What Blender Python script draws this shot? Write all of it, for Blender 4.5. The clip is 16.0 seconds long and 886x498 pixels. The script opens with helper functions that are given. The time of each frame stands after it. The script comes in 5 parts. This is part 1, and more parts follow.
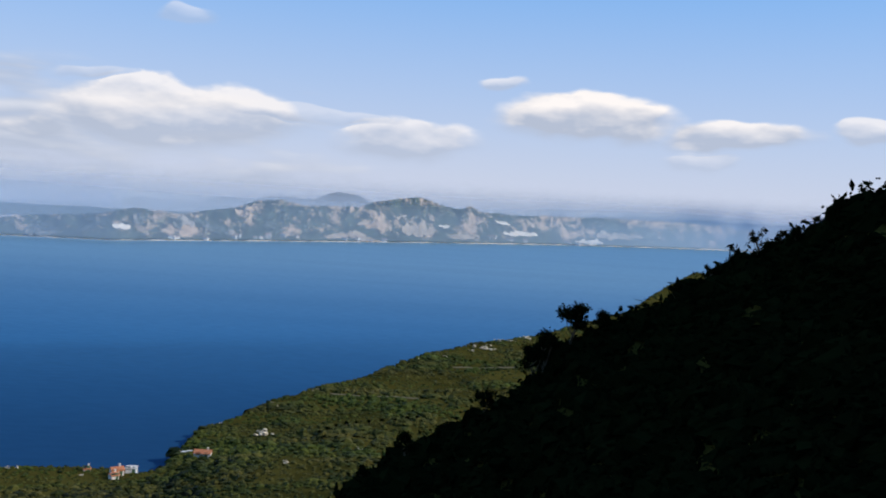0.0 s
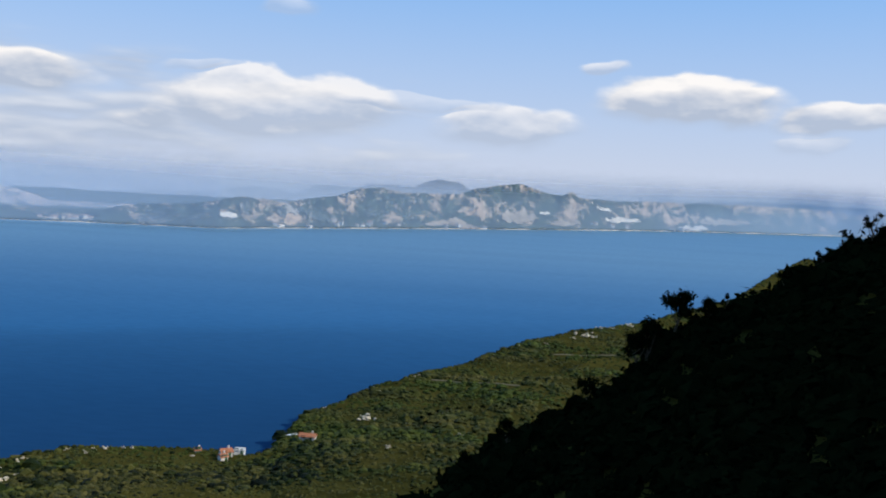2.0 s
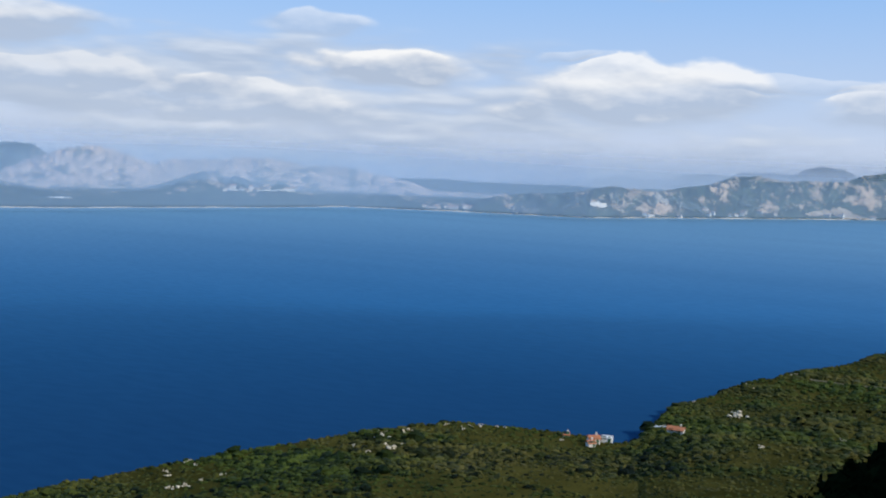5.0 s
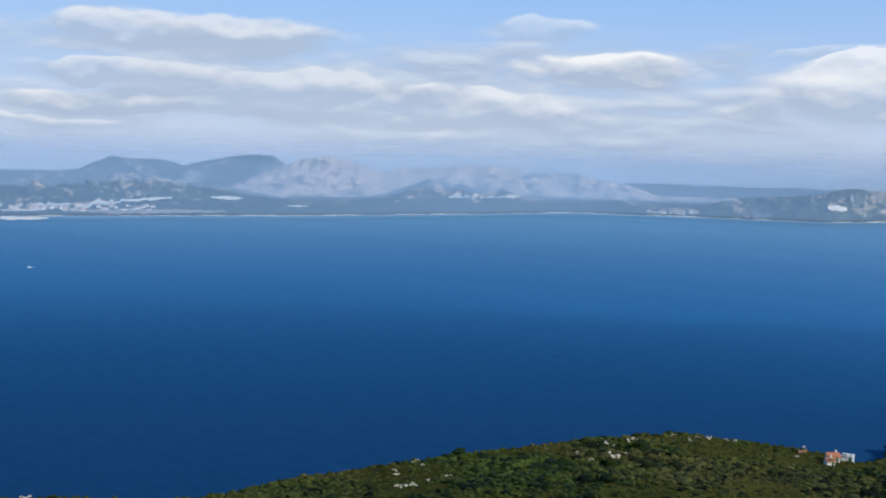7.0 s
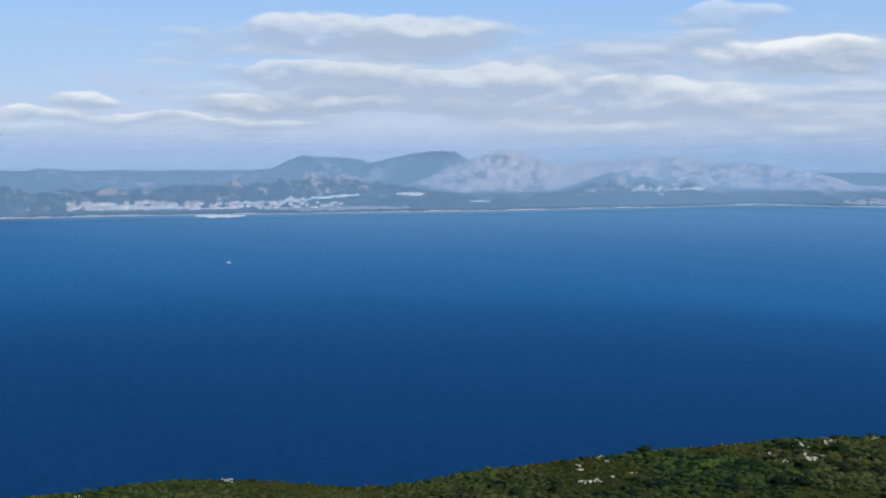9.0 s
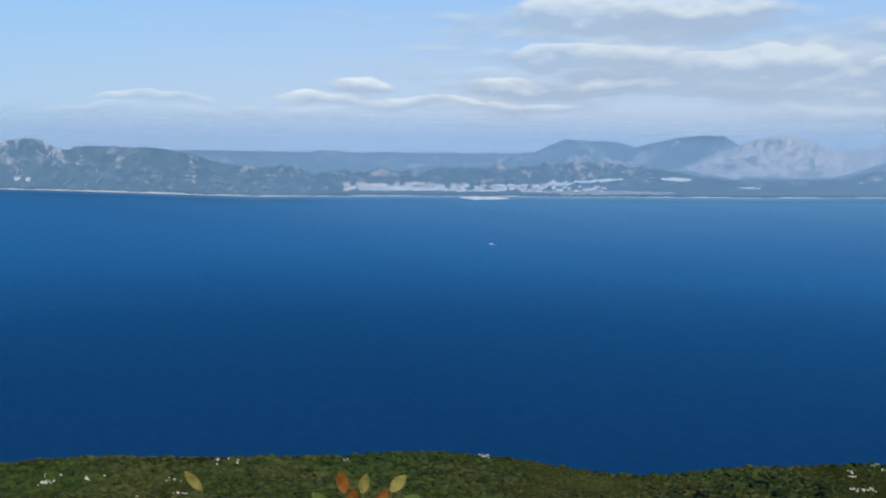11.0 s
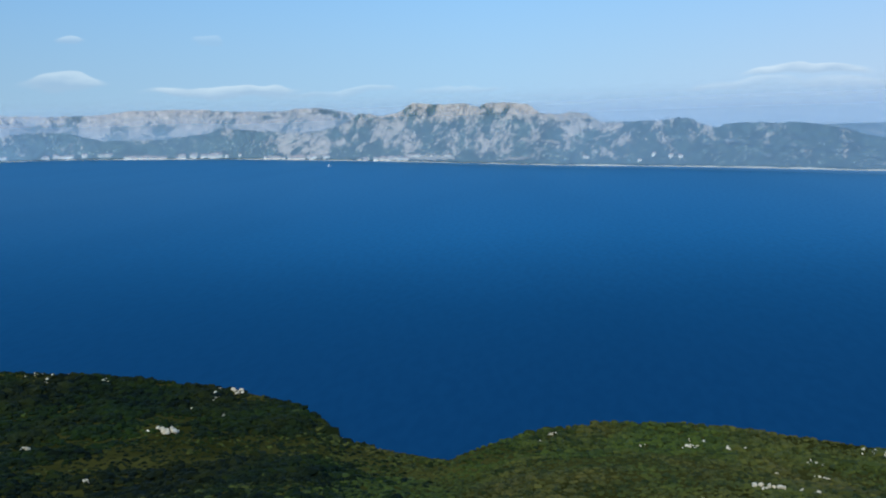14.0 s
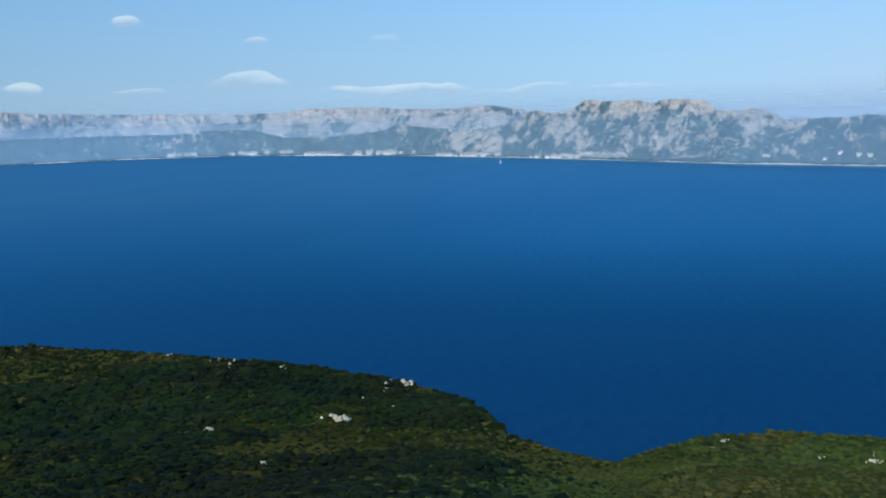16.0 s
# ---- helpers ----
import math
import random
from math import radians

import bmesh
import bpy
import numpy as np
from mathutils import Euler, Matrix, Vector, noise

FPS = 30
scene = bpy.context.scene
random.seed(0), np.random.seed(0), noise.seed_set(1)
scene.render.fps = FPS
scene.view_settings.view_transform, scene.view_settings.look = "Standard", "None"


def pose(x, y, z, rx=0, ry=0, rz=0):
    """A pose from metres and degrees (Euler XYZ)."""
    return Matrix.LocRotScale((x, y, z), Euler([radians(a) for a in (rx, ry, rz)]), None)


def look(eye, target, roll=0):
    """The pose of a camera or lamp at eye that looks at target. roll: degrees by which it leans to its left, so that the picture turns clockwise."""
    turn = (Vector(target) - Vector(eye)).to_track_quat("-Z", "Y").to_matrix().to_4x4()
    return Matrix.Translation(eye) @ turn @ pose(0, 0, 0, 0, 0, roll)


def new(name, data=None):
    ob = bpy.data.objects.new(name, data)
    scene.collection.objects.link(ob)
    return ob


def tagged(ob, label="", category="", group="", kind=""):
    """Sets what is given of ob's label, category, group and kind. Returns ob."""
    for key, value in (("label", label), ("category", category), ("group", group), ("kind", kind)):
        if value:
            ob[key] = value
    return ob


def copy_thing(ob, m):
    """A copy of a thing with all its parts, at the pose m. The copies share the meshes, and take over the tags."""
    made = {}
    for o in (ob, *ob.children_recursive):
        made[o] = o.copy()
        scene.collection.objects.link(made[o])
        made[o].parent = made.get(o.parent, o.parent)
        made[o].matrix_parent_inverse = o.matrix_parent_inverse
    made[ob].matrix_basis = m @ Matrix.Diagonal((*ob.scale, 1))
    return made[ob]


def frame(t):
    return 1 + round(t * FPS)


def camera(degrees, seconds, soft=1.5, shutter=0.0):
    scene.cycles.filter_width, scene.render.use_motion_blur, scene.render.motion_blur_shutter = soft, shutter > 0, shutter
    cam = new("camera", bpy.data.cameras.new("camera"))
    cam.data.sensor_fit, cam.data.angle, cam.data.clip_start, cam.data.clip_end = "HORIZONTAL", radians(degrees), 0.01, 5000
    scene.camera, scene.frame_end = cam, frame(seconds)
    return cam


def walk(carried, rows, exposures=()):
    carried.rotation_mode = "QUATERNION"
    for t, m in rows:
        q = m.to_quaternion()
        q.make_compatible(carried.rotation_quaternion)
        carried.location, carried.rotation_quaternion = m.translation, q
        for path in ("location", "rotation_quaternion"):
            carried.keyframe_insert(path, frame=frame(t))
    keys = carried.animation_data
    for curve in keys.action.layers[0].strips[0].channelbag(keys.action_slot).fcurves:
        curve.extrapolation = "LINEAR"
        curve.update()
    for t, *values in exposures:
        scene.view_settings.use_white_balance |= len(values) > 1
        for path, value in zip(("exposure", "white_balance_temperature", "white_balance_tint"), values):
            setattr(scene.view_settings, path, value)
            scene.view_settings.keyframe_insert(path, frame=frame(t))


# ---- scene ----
cam = camera(47.07, 16.0, soft=2.0)
H = 90.0      # height of the lens over the sea
ARM = 0.9     # the lens swings round the one who holds it at this reach
ROWS = [      # seconds, yaw, pitch, roll
    (0.0, -0.31, -2.12, -3.59), (0.5, 0.78, -2.15, -3.40), (1.0, 2.03, -2.18, -3.26), (1.5, 3.28, -2.47, -3.17),
    (2.0, 5.33, -3.19, -3.17), (2.5, 8.01, -3.71, -3.17), (3.0, 11.26, -4.12, -3.17), (3.5, 15.11, -4.38, -3.05),
    (4.0, 18.53, -4.54, -2.95), (4.5, 22.42, -4.69, -2.67), (5.0, 25.91, -4.79, -2.47), (5.2, 27.35, -4.81, -2.35),
    (7.3, 39.80, -5.02, -1.13), (7.5, 40.69, -5.15, -0.90), (8.0, 42.99, -5.38, -0.66), (8.2, 44.02, -5.41, -0.53),
    (10.3, 57.33, -5.63, -0.26), (10.5, 58.88, -5.82, -0.28), (11.0, 63.23, -6.33, -0.51), (11.5, 69.30, -6.96, -0.92),
    (12.0, 75.32, -7.39, -0.58), (12.5, 83.46, -7.30, 0.16), (13.0, 89.62, -7.61, 1.48), (13.5, 94.52, -7.60, 2.44),
    (14.0, 98.39, -7.24, 1.91), (14.5, 100.75, -7.05, 1.41), (15.0, 103.04, -6.97, 1.28), (15.5, 105.55, -7.02, 1.44),
    (16.0, 107.99, -7.08, 1.94),
]
SWAY = ((0, 0, 0), (8.2, 0, 0), (10.3, -0.012, -0.027), (11.0, 0, 0), (11.5, -0.085, 0.01), (12.0, -0.07, 0.026), (12.5, 0.06, 0.025), (13.0, 0.03, 0.02),
        (13.5, 0, 0.01), (16.0, 0, 0))     # seconds, step to the right, lift


def eye(t, yaw):
    side, lift = (float(np.interp(t, [s[0] for s in SWAY], [s[k] for s in SWAY])) for k in (1, 2))
    a = radians(yaw)
    return -ARM * math.sin(a) + side * math.cos(a), ARM * math.cos(a) + side * math.sin(a), H + lift


walk(cam, [(t, pose(*eye(t, yaw), 90 + pitch, roll, yaw)) for t, yaw, pitch, roll in ROWS],
     exposures=((0, 0, 6500, 10), (1, 0, 6450, 9), (5, 0, 6180, 6), (8, -0.06, 6000, 5), (11, -0.08, 5850, 1), (12.5, -0.05, 5690, -2), (14.5, -0.05, 5620, -3), (16, 0, 5620, -3)))

# ---- world and sun ----
SUN_AZ, SUN_EL = -97.0, 33.0          # bearing (left of the first view is positive) and height, degrees
world = bpy.data.worlds.new("sky")
scene.world = world
world.use_nodes = True
wn, wl = world.node_tree.nodes, world.node_tree.links
wn.clear()
sky = wn.new("ShaderNodeTexSky")
sky.sky_type, sky.sun_disc = "NISHITA", False
sky.sun_elevation, sky.sun_rotation = radians(SUN_EL), radians(-SUN_AZ)
sky.altitude, sky.air_density, sky.dust_density, sky.ozone_density = 100, 1.0, 0.3, 2.5

# clouds: bearing, height, half width, half height (degrees), thickness
CLOUDS_EAST = ((14.99, 3.94, 6.1, 2.07, 0.8), (1.99, 3.65, 4.1, 1.21, 0.7), (-7.78, 5.5, 4.8, 1.43, 1), (-15.69, 4.93, 3.5, 0.95, 0.9), (-3.35, 7.23, 1.4,
        0.48, 0.6), (13.88, 9.56, 1.5, 0.7, 0.35), (-22.79, 5.24, 1.9, 0.57, 0.7), (19.43, 6.18, 1.9, 0.38, 0.3), (21.78, 3.04, 1.9, 0.7, 0.7),
        (35.72, 2.84, 4.8, 1.43, 0.7), (33.95, 7.21, 3.5, 0.8, 0.45), (29.45, 4.94, 4.8, 1.08, 1), (39.0, 3.76, 1.9, 0.64, 0.8), (7.11, 4.86, 3.5,
        0.38, 0.3), (-14.61, 3.61, 2.2, 0.57, 0.35))
CLOUDS_MID = ((51.89, 6.2, 8.3, 1.15, 0.75), (55.49, 4.21, 5.4, 0.7, 0.7), (57.9, 2.62, 4.8, 0.7, 0.9), (48.1, 3.58, 8.0, 1.59, 0.7), (39.6, 3.16, 1.9,
        0.51, 0.7), (64.7, 1.66, 3.2, 0.38, 0.6), (57.9, 1.62, 2.9, 0.32, 0.5), (60.21, 0.63, 1.9, 0.25, 0.4), (41.81, 2.36, 12.7, 0.8, 0.4), (67.8,
        2.67, 2.0, 0.64, 0.75), (70.0, 1.88, 2.7, 0.41, 0.7), (78.7, 1.83, 3.0, 0.32, 0.45), (61.11, 0.54, 1.6, 0.32, 0.4), (54.3, 2.51, 4.8, 0.57,
        0.7))
CLOUDS_WEST = ((74.5, 1.15, 6.5, 0.34, 0.4), (70.5, 0.85, 5, 0.3, 0.35), (82.5, 1.35, 2.6, 0.22, 0.4), (104.5, 1.58, 4, 0.2, 0.4),
        (97.3, 1.53, 2.4, 0.2, 0.35), (97.4, 1.58, 0.8, 0.25, 0.3), (118.59, 2.53, 2.2, 0.36, 0.6), (117.68, 4.63, 0.6, 0.25, 0.5),
        (110.2, 1.88, 3.5, 0.32, 0.7), (111.08, 4.68, 0.6, 0.38, 0.25), (125.07, 5.99, 1, 0.35, 0.8), (130.69, 2.65, 0.9, 0.38, 0.7),
        (124, 1.99, 1.6, 0.22, 0.5), (74.3, 1.41, 1.3, 0.19, 0.6))


def wmath(op, a, b=None, c=None, clamp=False):
    """A Math node of the world; the inputs are numbers or sockets."""
    k = wn.new("ShaderNodeMath")
    k.operation, k.use_clamp = op, clamp
    for i, v in enumerate((a, b, c)):
        if isinstance(v, (int, float)):
            k.inputs[i].default_value = v
        elif v is not None:
            wl.new(v, k.inputs[i])
    return k.outputs[0]


def wmix(fac, a, b):
    k = wn.new("ShaderNodeMix")
    k.data_type = "RGBA"
    for name, v in (("Factor", fac), ("A", a), ("B", b)):
        if isinstance(v, tuple):
            k.inputs[name].default_value = (*v, 1)
        else:
            wl.new(v, k.inputs[name])
    return k.outputs["Result"]


def wnoise(scale, detail, stretch):
    mp, k = wn.new("ShaderNodeMapping"), wn.new("ShaderNodeTexNoise")
    mp.inputs["Scale"].default_value = (1, 1, stretch)
    k.inputs["Scale"].default_value, k.inputs["Detail"].default_value, k.inputs["Roughness"].default_value = scale, detail, 0.6
    wl.new(w_dir.outputs["Generated"], mp.inputs[0])
    wl.new(mp.outputs[0], k.inputs["Vector"])
    return k


def wstep(v, lo, hi, top=1.0):
    k = wn.new("ShaderNodeMapRange")
    k.interpolation_type = "SMOOTHSTEP"
    for name, x in (("From Min", lo), ("From Max", hi), ("To Max", top)):
        k.inputs[name].default_value = x
    wl.new(v, k.inputs["Value"])
    return k.outputs[0]


def wpair(scale, detail, stretch, rise):
    """The same billows twice: as they are, and a little higher up, to tell the lit upper side of each from its shaded base."""
    mp, up, k1, k2 = wn.new("ShaderNodeMapping"), wn.new("ShaderNodeVectorMath"), wn.new("ShaderNodeTexNoise"), wn.new("ShaderNodeTexNoise")
    mp.inputs["Scale"].default_value = (1, 1, stretch)
    up.inputs[1].default_value = (0.004, -0.002, rise * stretch)
    wl.new(w_dir.outputs["Generated"], mp.inputs[0])
    wl.new(mp.outputs[0], up.inputs[0])
    for k, v in ((k1, mp.outputs[0]), (k2, up.outputs[0])):
        k.inputs["Scale"].default_value, k.inputs["Detail"].default_value, k.inputs["Roughness"].default_value = scale, detail, 0.5
        wl.new(v, k.inputs["Vector"])
    return k1.outputs["Fac"], wmath("SUBTRACT", k1.outputs["Fac"], k2.outputs["Fac"])


def build_sky():
    sep = wn.new("ShaderNodeSeparateXYZ")
    wl.new(w_dir.outputs["Generated"], sep.inputs[0])
    az = wmath("MULTIPLY", wmath("ARCTAN2", wmath("MULTIPLY", sep.outputs[0], -1.0), sep.outputs[1]), 57.2958)
    el = wmath("MULTIPLY", wmath("ARCSINE", sep.outputs[2]), 57.2958)
    swirl = wn.new("ShaderNodeSeparateColor")
    wl.new(wnoise(11, 2, 2.2).outputs["Color"], swirl.inputs[0])
    place = wn.new("ShaderNodeCombineXYZ")
    wl.new(wmath("MULTIPLY_ADD", wmath("SUBTRACT", swirl.outputs[0], 0.5), 4.5, az), place.inputs[0])
    wl.new(wmath("MULTIPLY_ADD", wmath("SUBTRACT", swirl.outputs[1], 0.5), 1.7, el), place.inputs[1])
    body, shade = wpair(12, 4, 2.4, 0.0085)
    total, lift, most, cover = None, None, None, None
    for a, e, w, h, thick in CLOUDS_EAST + CLOUDS_MID + tuple((*c[:4], c[4] * 0.6) for c in CLOUDS_WEST):
        sub, mul, low, big, ln, sp = (wn.new("ShaderNode" + k) for k in ("VectorMath",) * 5 + ("SeparateXYZ",))
        sub.operation, mul.operation, low.operation, big.operation, ln.operation = "SUBTRACT", "MULTIPLY", "MULTIPLY", "MAXIMUM", "LENGTH"
        sub.inputs[1].default_value, mul.inputs[1].default_value = (a, e - 0.15 * h, 0), (1 / (w * 1.28), 1 / (h * 1.28), 0)
        low.inputs[1].default_value = (-1, -1.5, 0)          # the base is flatter than the top
        wl.new(place.outputs[0], sub.inputs[0])
        wl.new(sub.outputs[0], mul.inputs[0])
        wl.new(mul.outputs[0], low.inputs[0])
        wl.new(mul.outputs[0], big.inputs[0])
        wl.new(low.outputs[0], big.inputs[1])
        wl.new(big.outputs[0], ln.inputs[0])
        wl.new(mul.outputs[0], sp.inputs[0])
        d = wmath("SUBTRACT", 1.15, ln.outputs["Value"], clamp=True)
        veil = wstep(d, 0.0, 0.22, thick)
        up = wmath("MULTIPLY", d, sp.outputs[1])
        total = d if total is None else wmath("ADD", total, d)
        lift = up if lift is None else wmath("ADD", lift, up)
        most = d if most is None else wmath("MAXIMUM", most, d)
        cover = veil if cover is None else wmath("MAXIMUM", cover, veil)
    height = wmath("DIVIDE", lift, wmath("MAXIMUM", total, 0.05))
    dense = wmath("MULTIPLY_ADD", wmath("SUBTRACT", body, 0.5), 0.85, most)
    # a hard lit rim above, a base that dissolves below
    soft = wmath("MULTIPLY_ADD", height, -0.36, 0.46, clamp=True)
    edge = wmath("DIVIDE", wmath("SUBTRACT", dense, 0.10), wmath("MAXIMUM", soft, 0.11), clamp=True)
    cover = wmath("MULTIPLY", cover, wmath("MULTIPLY", edge, edge), clamp=True)
    light = wmath("ADD", wmath("MULTIPLY_ADD", height, 1.1, 0.12), wmath("MULTIPLY", shade, 2.6), clamp=True)
    mid = wmath("DIVIDE", wmath("SUBTRACT", az, 50.0), 15.0)
    light = wmath("MULTIPLY_ADD", wmath("EXPONENT", wmath("MULTIPLY", wmath("MULTIPLY", mid, mid), -1.0)), -0.30, light, clamp=True)
    cloud = wmix(light, CLOUD_DARK, CLOUD_LIGHT)
    gain = wn.new("ShaderNodeVectorMath")
    gain.operation = "SCALE"
    gain.inputs["Scale"].default_value = 0.12
    wl.new(sky.outputs[0], gain.inputs[0])
    high = wmath("MULTIPLY", wmath("MAXIMUM", el, 0.0), 1 / 14.0, clamp=True)
    zen = wmath("MULTIPLY", wmath("SUBTRACT", el, 14.0), 1 / 60.0, clamp=True)
    west = wmath("MULTIPLY", wmath("SUBTRACT", az, 96.0), 1 / 40.0, clamp=True)
    blue = wmix(zen, wmix(wmath("POWER", high, 1.1), wmix(wstep(az, 60.0, 100.0), HORIZON, HORIZON_WEST), SKY_MID), SKY_TOP)
    dim = wn.new("ShaderNodeVectorMath")
    dim.operation = "SCALE"
    wl.new(blue, dim.inputs[0])
    wl.new(wmath("MULTIPLY_ADD", west, -0.26, 1.0), dim.inputs["Scale"])
    air = wmix(wmath("MULTIPLY", high, 0.25), dim.outputs[0], gain.outputs[0])
    # long grey banks in layers over the head of the channel
    layer, under = wpair(9, 3, 5.0, 0.0070)
    tall = wmath("DIVIDE", wmath("SUBTRACT", el, wmath("MULTIPLY_ADD", az, 0.035, 2.0)), 3.7)
    wide = wmath("DIVIDE", wmath("SUBTRACT", az, 37.0), 31.0)
    where = wmath("EXPONENT", wmath("MULTIPLY", wmath("ADD", wmath("POWER", wmath("ABSOLUTE", tall), 4.0), wmath("POWER", wmath("ABSOLUTE", wide), 4.0)), -1.0))
    bank = wstep(wmath("ADD", wmath("MULTIPLY", where, 0.55), wmath("MULTIPLY", wmath("SUBTRACT", layer, 0.5), 1.7)), 0.12, 0.66)
    tone = wmath("MULTIPLY_ADD", under, 3.4, 0.24, clamp=True)
    air = wmix(wmath("MULTIPLY", wmath("MULTIPLY", bank, wstep(where, 0.0, 0.5)), 0.80), air, wmix(tone, CLOUD_DARK, CLOUD_MID))
    return wmix(cover, air, cloud)


HORIZON, HORIZON_WEST, SKY_MID, SKY_TOP = (0.62, 0.66, 0.79), (0.50, 0.64, 0.80), (0.19, 0.47, 0.96), (0.07, 0.20, 0.55)
CLOUD_DARK, CLOUD_MID, CLOUD_LIGHT = (0.47, 0.53, 0.66), (0.74, 0.76, 0.83), (1.0, 0.95, 0.93)
w_dir = wn.new("ShaderNodeTexCoord")
w_bg = wn.new("ShaderNodeBackground")
w_bg.inputs["Strength"].default_value = 1.0
w_out = wn.new("ShaderNodeOutputWorld")
wl.new(build_sky(), w_bg.inputs[0])
wl.new(w_bg.outputs[0], w_out.inputs[0])
sun = new("sun", bpy.data.lights.new("sun", "SUN"))
sun.data.energy, sun.data.angle, sun.data.color = 3.25, radians(0.53), (1.0, 0.93, 0.82)
_a, _e = radians(SUN_AZ), radians(SUN_EL)
SUN_DIR = Vector((-math.sin(_a) * math.cos(_e), math.cos(_a) * math.cos(_e), math.sin(_e)))
sun.matrix_world = look(SUN_DIR * 300 + Vector((0, 0, H)), (0, 0, H))


# ---- materials ----
def material(name, color, rough=0.8, spec=0.3, var=0.35, scale=1.0, bump=0.0, bump_scale=8.0, alt=None, island=False, coords="Object", spread=0.3):
    """Principled surface whose colour drifts between two tones at two scales, with fine relief."""
    m = bpy.data.materials.new(name)
    m.use_nodes = True
    n, l = m.node_tree.nodes, m.node_tree.links
    b = n["Principled BSDF"]
    b.inputs["Roughness"].default_value, b.inputs["Specular IOR Level"].default_value = rough, spec
    tc = n.new("ShaderNodeTexCoord")
    n1, n2 = n.new("ShaderNodeTexNoise"), n.new("ShaderNodeTexNoise")
    for nn, sc, det in ((n1, scale, 6.0), (n2, scale * 0.13, 3.0)):
        nn.inputs["Scale"].default_value, nn.inputs["Detail"].default_value = sc, det
        l.new(tc.outputs[coords], nn.inputs["Vector"])
    add = n.new("ShaderNodeMath")
    add.operation = "ADD"
    l.new(n1.outputs["Fac"], add.inputs[0])
    l.new(n2.outputs["Fac"], add.inputs[1])
    last = add
    if island:
        g, mul = n.new("ShaderNodeNewGeometry"), n.new("ShaderNodeMath")
        mul.operation = "MULTIPLY_ADD"
        mul.inputs[1].default_value = 0.7
        l.new(g.outputs["Random Per Island"], mul.inputs[0])
        l.new(add.outputs[0], mul.inputs[2])
        last = mul
    ramp = n.new("ShaderNodeMapRange")
    ramp.inputs["From Min"].default_value, ramp.inputs["From Max"].default_value = (1 - spread, 1 + spread) if not island else (0.88, 1.80)
    l.new(last.outputs[0], ramp.inputs["Value"])
    mix = n.new("ShaderNodeMix")
    mix.data_type = "RGBA"
    c2 = alt or tuple(min(1, c * (1 + var)) for c in color)
    c1 = tuple(c * (1 - var) for c in color) if not alt else color
    mix.inputs["A"].default_value, mix.inputs["B"].default_value = (*c1, 1), (*c2, 1)
    l.new(ramp.outputs[0], mix.inputs["Factor"])
    l.new(mix.outputs["Result"], b.inputs["Base Color"])
    if bump:
        nb, bp = n.new("ShaderNodeTexNoise"), n.new("ShaderNodeBump")
        nb.inputs["Scale"].default_value, nb.inputs["Detail"].default_value = bump_scale, 8.0
        bp.inputs["Strength"].default_value, bp.inputs["Distance"].default_value = bump, 1.0 / bump_scale
        l.new(tc.outputs[coords], nb.inputs["Vector"])
        l.new(nb.outputs["Fac"], bp.inputs["Height"])
        l.new(bp.outputs[0], b.inputs["Normal"])
    return m


M_SOIL = material("maquis_ground", (0.030, 0.028, 0.006), 0.95, 0.0, scale=0.08, alt=(0.095, 0.080, 0.018), bump=0.6, bump_scale=1.2)


def bush_material(name, gap, green, brown):
    """Leaf clumps: each clump has a tone of its own, and broad drifts of brown heather run through the green."""
    m = material(name, gap, 0.8, 0.10, scale=0.06, alt=green, island=True, bump=0.8, bump_scale=3.0)
    n, l = m.node_tree.nodes, m.node_tree.links
    mix = next(k for k in n if k.bl_idname == "ShaderNodeMix")
    tc, nz, mp, mr, hue = (n.new("ShaderNode" + k) for k in ("TexCoord", "TexNoise", "Mapping", "MapRange", "Mix"))
    mp.inputs["Scale"].default_value, mp.inputs["Rotation"].default_value = (0.5, 1.6, 1), (0, 0, radians(35))
    nz.inputs["Scale"].default_value, nz.inputs["Detail"].default_value = 0.022, 5.0
    mr.inputs["From Min"].default_value, mr.inputs["From Max"].default_value = 0.42, 0.62
    hue.data_type = "RGBA"
    hue.inputs["A"].default_value, hue.inputs["B"].default_value = (*green, 1), (*brown, 1)
    l.new(tc.outputs["Object"], mp.inputs[0])
    l.new(mp.outputs[0], nz.inputs["Vector"])
    l.new(nz.outputs["Fac"], mr.inputs["Value"])
    l.new(mr.outputs[0], hue.inputs["Factor"])
    l.new(hue.outputs["Result"], mix.inputs["B"])
    return m


M_BUSH = bush_material("maquis_leaves", (0.014, 0.022, 0.003), (0.074, 0.094, 0.014), (0.112, 0.094, 0.022))
# darker copy of the scrub leaves, with the dim slope's shade painted in
M_DIM_BUSH = bush_material("dim_slope_leaves", (0.002, 0.005, 0.001), (0.016, 0.029, 0.003), (0.023, 0.026, 0.004))
# near-black leaves: the spur's deep shade is put into the colour
M_DARK = material("shade_dark_leaves", (0.004, 0.006, 0.002), 0.9, 0.0, scale=0.4, alt=(0.009, 0.013, 0.004), island=True)
M_BARK = material("bark", (0.10, 0.075, 0.05), 0.9, 0.2, scale=6, bump=0.6, bump_scale=20)
M_ROCK = material("limestone", (0.46, 0.36, 0.24), 0.9, 0.2, scale=0.9, alt=(0.88, 0.74, 0.54), bump=0.7, bump_scale=3)


